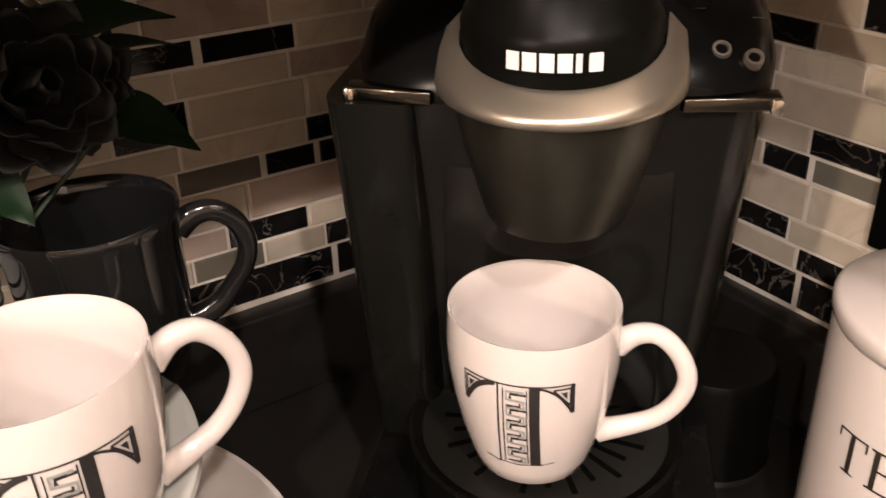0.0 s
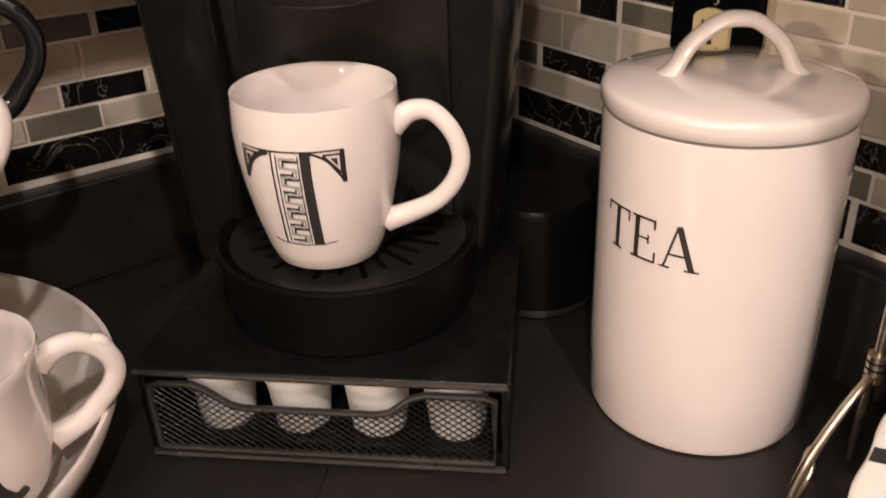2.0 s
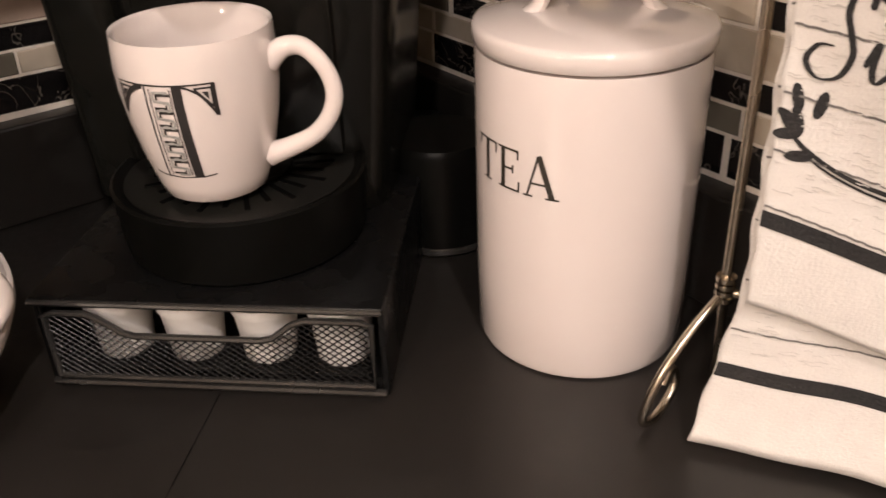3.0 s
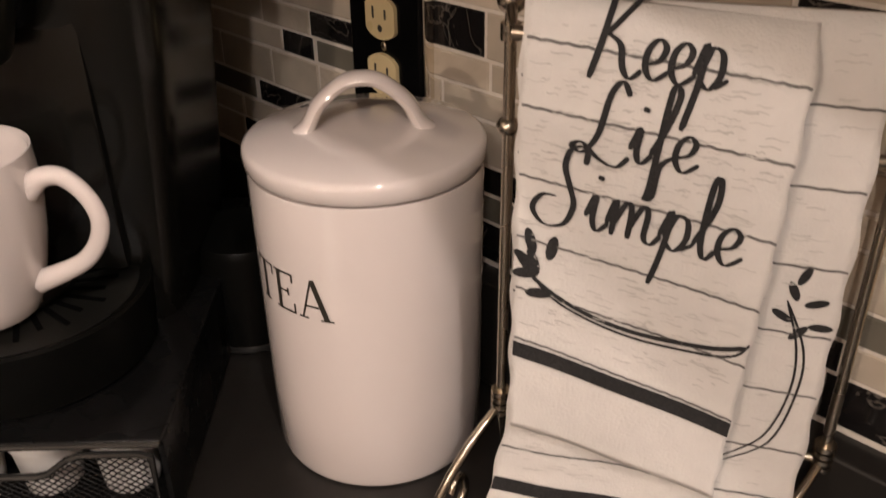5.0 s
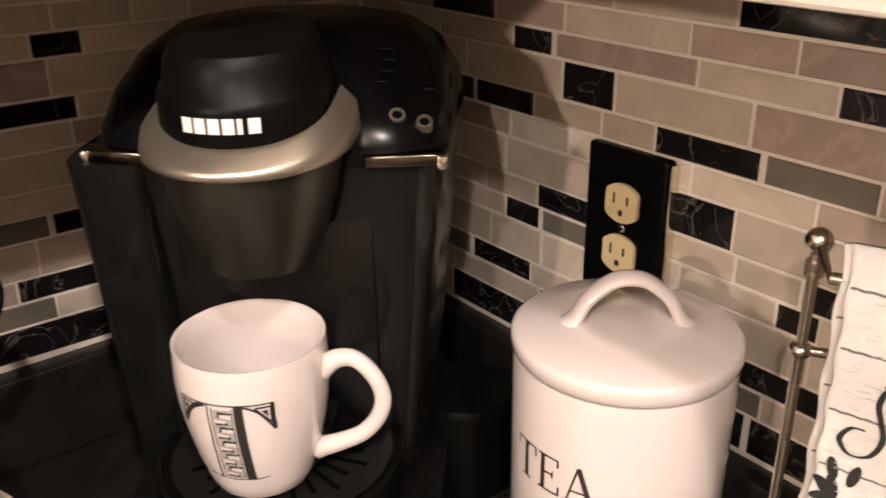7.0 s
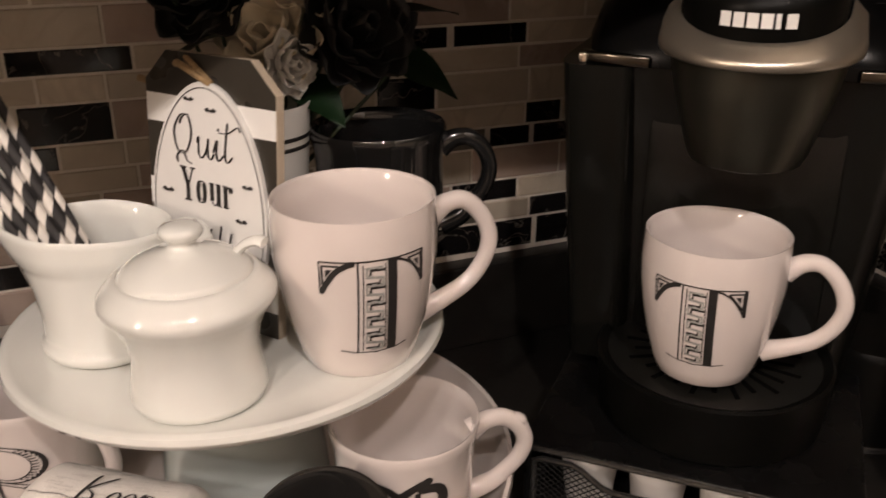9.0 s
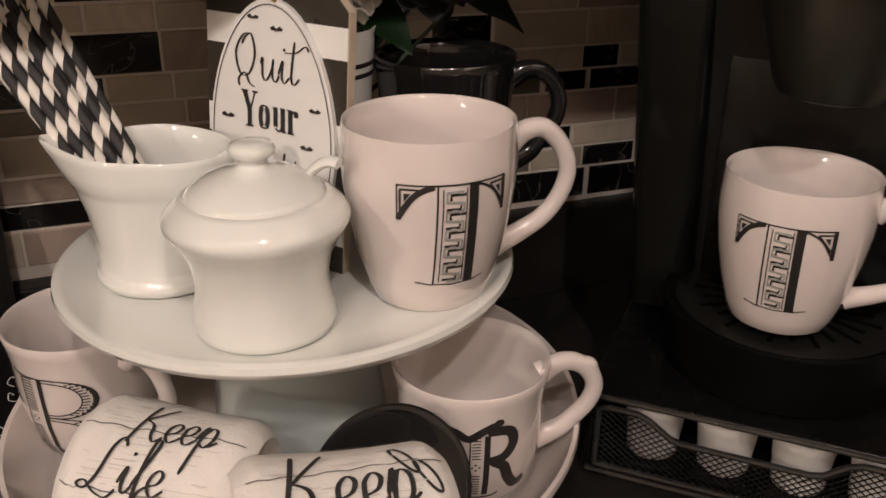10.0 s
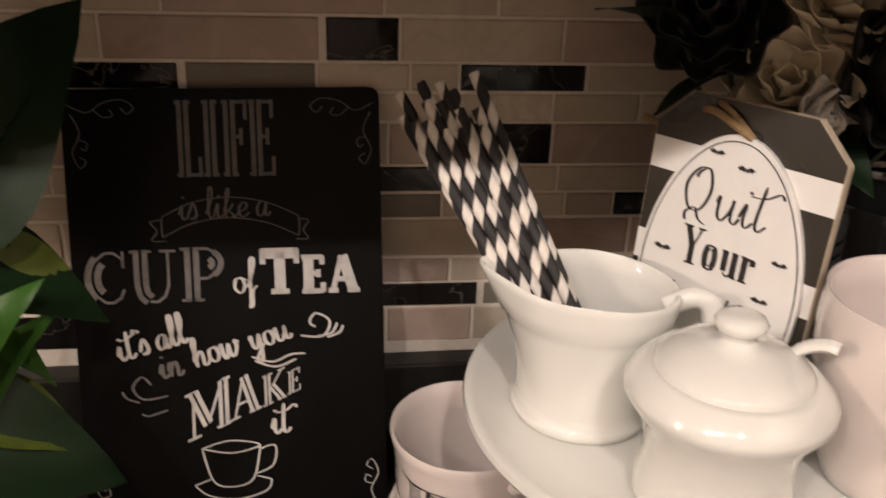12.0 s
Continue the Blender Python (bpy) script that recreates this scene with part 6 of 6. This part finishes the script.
for s, z, a in ((0.0205, 0.213, 1.8), (0.0305, 0.212, 1.35), (0.0185, 0.203, 2.6), (0.025, 0.187, 0.25), (0.022, 0.203, 1.9), (0.0185, 0.196, 3.4)):
    lf = bmesh.new()
    patch(lf, [(s + 0.0066 * math.cos(t) * math.cos(a) - 0.0027 * math.sin(t) * math.sin(a), z + 0.0066 * math.cos(t) * math.sin(a) + 0.0027 * math.sin(t) * math.cos(a)) for t in (2 * math.pi * i / 12 for i in range(12))], pf)
    part("printed_leaf", lf, TOWEL_BLACK, front_t, smooth=False)

# ---- mosaic strips of the two walls, one object each ----
BANDS = [0.087, 0.117, 0.1375, 0.158, 0.189, 0.2085, 0.229, 0.260, 0.281, 0.301, 0.331, 0.3505, 0.372, 0.403, 0.4235, 0.444, 0.4585]
# spans along the wall, from one end to the other, of the dark, grey and rose strips of each band
LEFT_SPANS = {
    0: [(-0.45, -0.335, "K"), (-0.16, -0.095, "P"), (0.02, 0.09, "P"), (0.10, 0.178, "K"), (0.181, 0.320, "K"), (0.3225, 0.420, "K"), (0.4225, 0.57, "K")],
    1: [(-0.40, -0.36, "K"), (-0.235, -0.091, "K"), (-0.088, -0.065, "G"), (0.205, 0.262, "G"), (0.315, 0.37, "K")],
    2: [(-0.30, -0.25, "P"), (0.10, 0.15, "G"), (0.235, 0.302, "K"), (0.42, 0.47, "K")],
    3: [(-0.06, 0.02, "P"), (0.11, 0.18, "P")],
    4: [(-0.24, -0.12, "G"), (0.006, 0.045, "K"), (0.205, 0.269, "G"), (0.272, 0.314, "K"), (0.3165, 0.37, "K")],
    5: [(-0.30, -0.235, "K"), (-0.225, -0.085, "K"), (0.308, 0.345, "K")],
    6: [(-0.158, -0.112, "P"), (-0.109, -0.043, "K"), (0.167, 0.221, "K")],
    7: [(0.06, 0.14, "P"), (0.30, 0.40, "P")],
    8: [(-0.365, -0.293, "K"), (-0.290, -0.205, "G"), (-0.110, -0.022, "K"), (0.130, 0.233, "K"), (0.2365, 0.308, "K")],
    9: [(-0.34, -0.202, "P"), (-0.199, -0.150, "K"), (0.20, 0.29, "P")],
    10: [(-0.30, -0.16, "P"), (0.10, 0.19, "P"), (0.281, 0.320, "K")],
    11: [(-0.45, -0.37, "K"), (0.02, 0.10, "G")],
    12: [(-0.2, -0.13, "K"), (0.15, 0.26, "K")],
}
RIGHT_SPANS = {
    0: [(0.358, 0.475, "K"), (0.255, 0.3555, "K"), (0.16, 0.252, "K"), (0.06, 0.157, "K"), (-0.05, 0.0, "P"), (-0.16, -0.053, "K")],
    1: [(0.300, 0.362, "K"), (0.150, 0.195, "G"), (-0.06, -0.01, "K")],
    2: [(0.45, 0.52, "G"), (0.372, 0.446, "K"), (0.105, 0.215, "K"), (-0.09, -0.02, "G")],
    3: [(0.20, 0.25, "P")],
    4: [(0.364, 0.404, "K"), (0.302, 0.3615, "G"), (0.12, 0.15, "K")],
    5: [(0.296, 0.367, "K"), (0.08, 0.135, "K")],
    6: [(0.187, 0.246, "K"), (0.02, 0.09, "P")],
    7: [(0.40, 0.47, "P"), (0.065, 0.134, "P")],
    8: [(0.445, 0.50, "K"), (0.374, 0.442, "K"), (0.1745, 0.256, "K"), (0.099, 0.1715, "G"), (-0.06, -0.002, "K")],
    9: [(0.294, 0.345, "K"), (0.083, 0.184, "P"), (0.032, 0.080, "K")],
    10: [(0.356, 0.399, "K"), (0.227, 0.3535, "P"), (0.088, 0.132, "K"), (-0.02, 0.0855, "P")],
    11: [(0.42, 0.50, "K"), (0.10, 0.16, "P")],
    12: [(0.098, 0.203, "K"), (0.000, 0.0955, "K"), (0.30, 0.38, "P")],
}
MATS = {"K": TILE_BLACK, "G": TILE_GREY, "P": TILE_PINK, "W": TILE_LIGHT}


def strip_mesh(w, h, mat):
    """A strip with a small eased edge; local x along the wall, y up, z out."""
    e, d = 0.0011, 0.0058
    v = [(0, 0, 0), (w, 0, 0), (w, h, 0), (0, h, 0), (0, 0, d - e), (w, 0, d - e), (w, h, d - e), (0, h, d - e),
         (e, e, d), (w - e, e, d), (w - e, h - e, d), (e, h - e, d)]
    f = [(8, 9, 10, 11), (4, 5, 9, 8), (5, 6, 10, 9), (6, 7, 11, 10), (7, 4, 8, 11), (0, 1, 5, 4), (1, 2, 6, 5), (2, 3, 7, 6), (3, 0, 4, 7)]
    me = bpy.data.meshes.new("tile")
    me.from_pydata(v, [], f)
    me.materials.append(mat)
    return me


def lay(wall, spans, a0, a1, near0, near1, to_world):
    rng = random.Random(11 if wall is wall_left else 23)
    far = {}
    for b in range(len(BANDS) - 1):
        lo, hi = BANDS[b] + 0.0010, BANDS[b + 1] - 0.0010
        row, x = [], a0
        known = sorted(spans.get(b, []))
        for s0, s1, k in known + [(a1, a1, "")]:
            while s0 - x > 0.012:
                w = min(s0 - x, rng.choice((0.048, 0.062, 0.075, 0.09, 0.11)))
                if s0 - x - w < 0.03:
                    w = s0 - x
                row.append((x, x + w, "W" if rng.random() < 0.86 else "P"))
                x += w
            if k:
                row.append((max(s0, x), s1, k))
                x = s1
        for s0, s1, k in row:
            w = s1 - s0 - 0.002
            if w < 0.006:
                continue
            m = to_world(s0 + 0.001, s1 - 0.001, lo)
            if near0 < (s0 + s1) / 2 < near1:
                ob = new("tile", strip_mesh(w, hi - lo, MATS[k]))
                ob.parent = wall
                ob.matrix_world = m @ Matrix.Translation((0, 0, rng.uniform(-0.0004, 0.0004)))
            else:
                far.setdefault(k, []).append((w, hi - lo, m))
    for k, items in far.items():
        vs, fs = [], []
        for w, h, m in items:
            me = strip_mesh(w, h, MATS[k])
            n = len(vs)
            vs += [m @ v.co for v in me.vertices]
            fs += [[i + n for i in p.vertices] for p in me.polygons]
            bpy.data.meshes.remove(me)
        me = bpy.data.meshes.new("far_tiles")
        me.from_pydata(vs, [], fs)
        me.materials.append(MATS[k])
        ob = new("far_tiles", me)
        ob.parent = wall
        tagged(ob, kind="stuff")


lay(wall_left, LEFT_SPANS, -1.2, WX - 0.001, -0.42, 0.60, lambda s0, s1, z: pose(s0, WY + 0.006, z + 0.013 * (0.35 - s0), 90, 0.745, 0))
lay(wall_right, RIGHT_SPANS, -1.0, WY - 0.001, -0.20, 0.62, lambda s0, s1, z: pose(WX + 0.006, s1, z, 90, 0, -90))
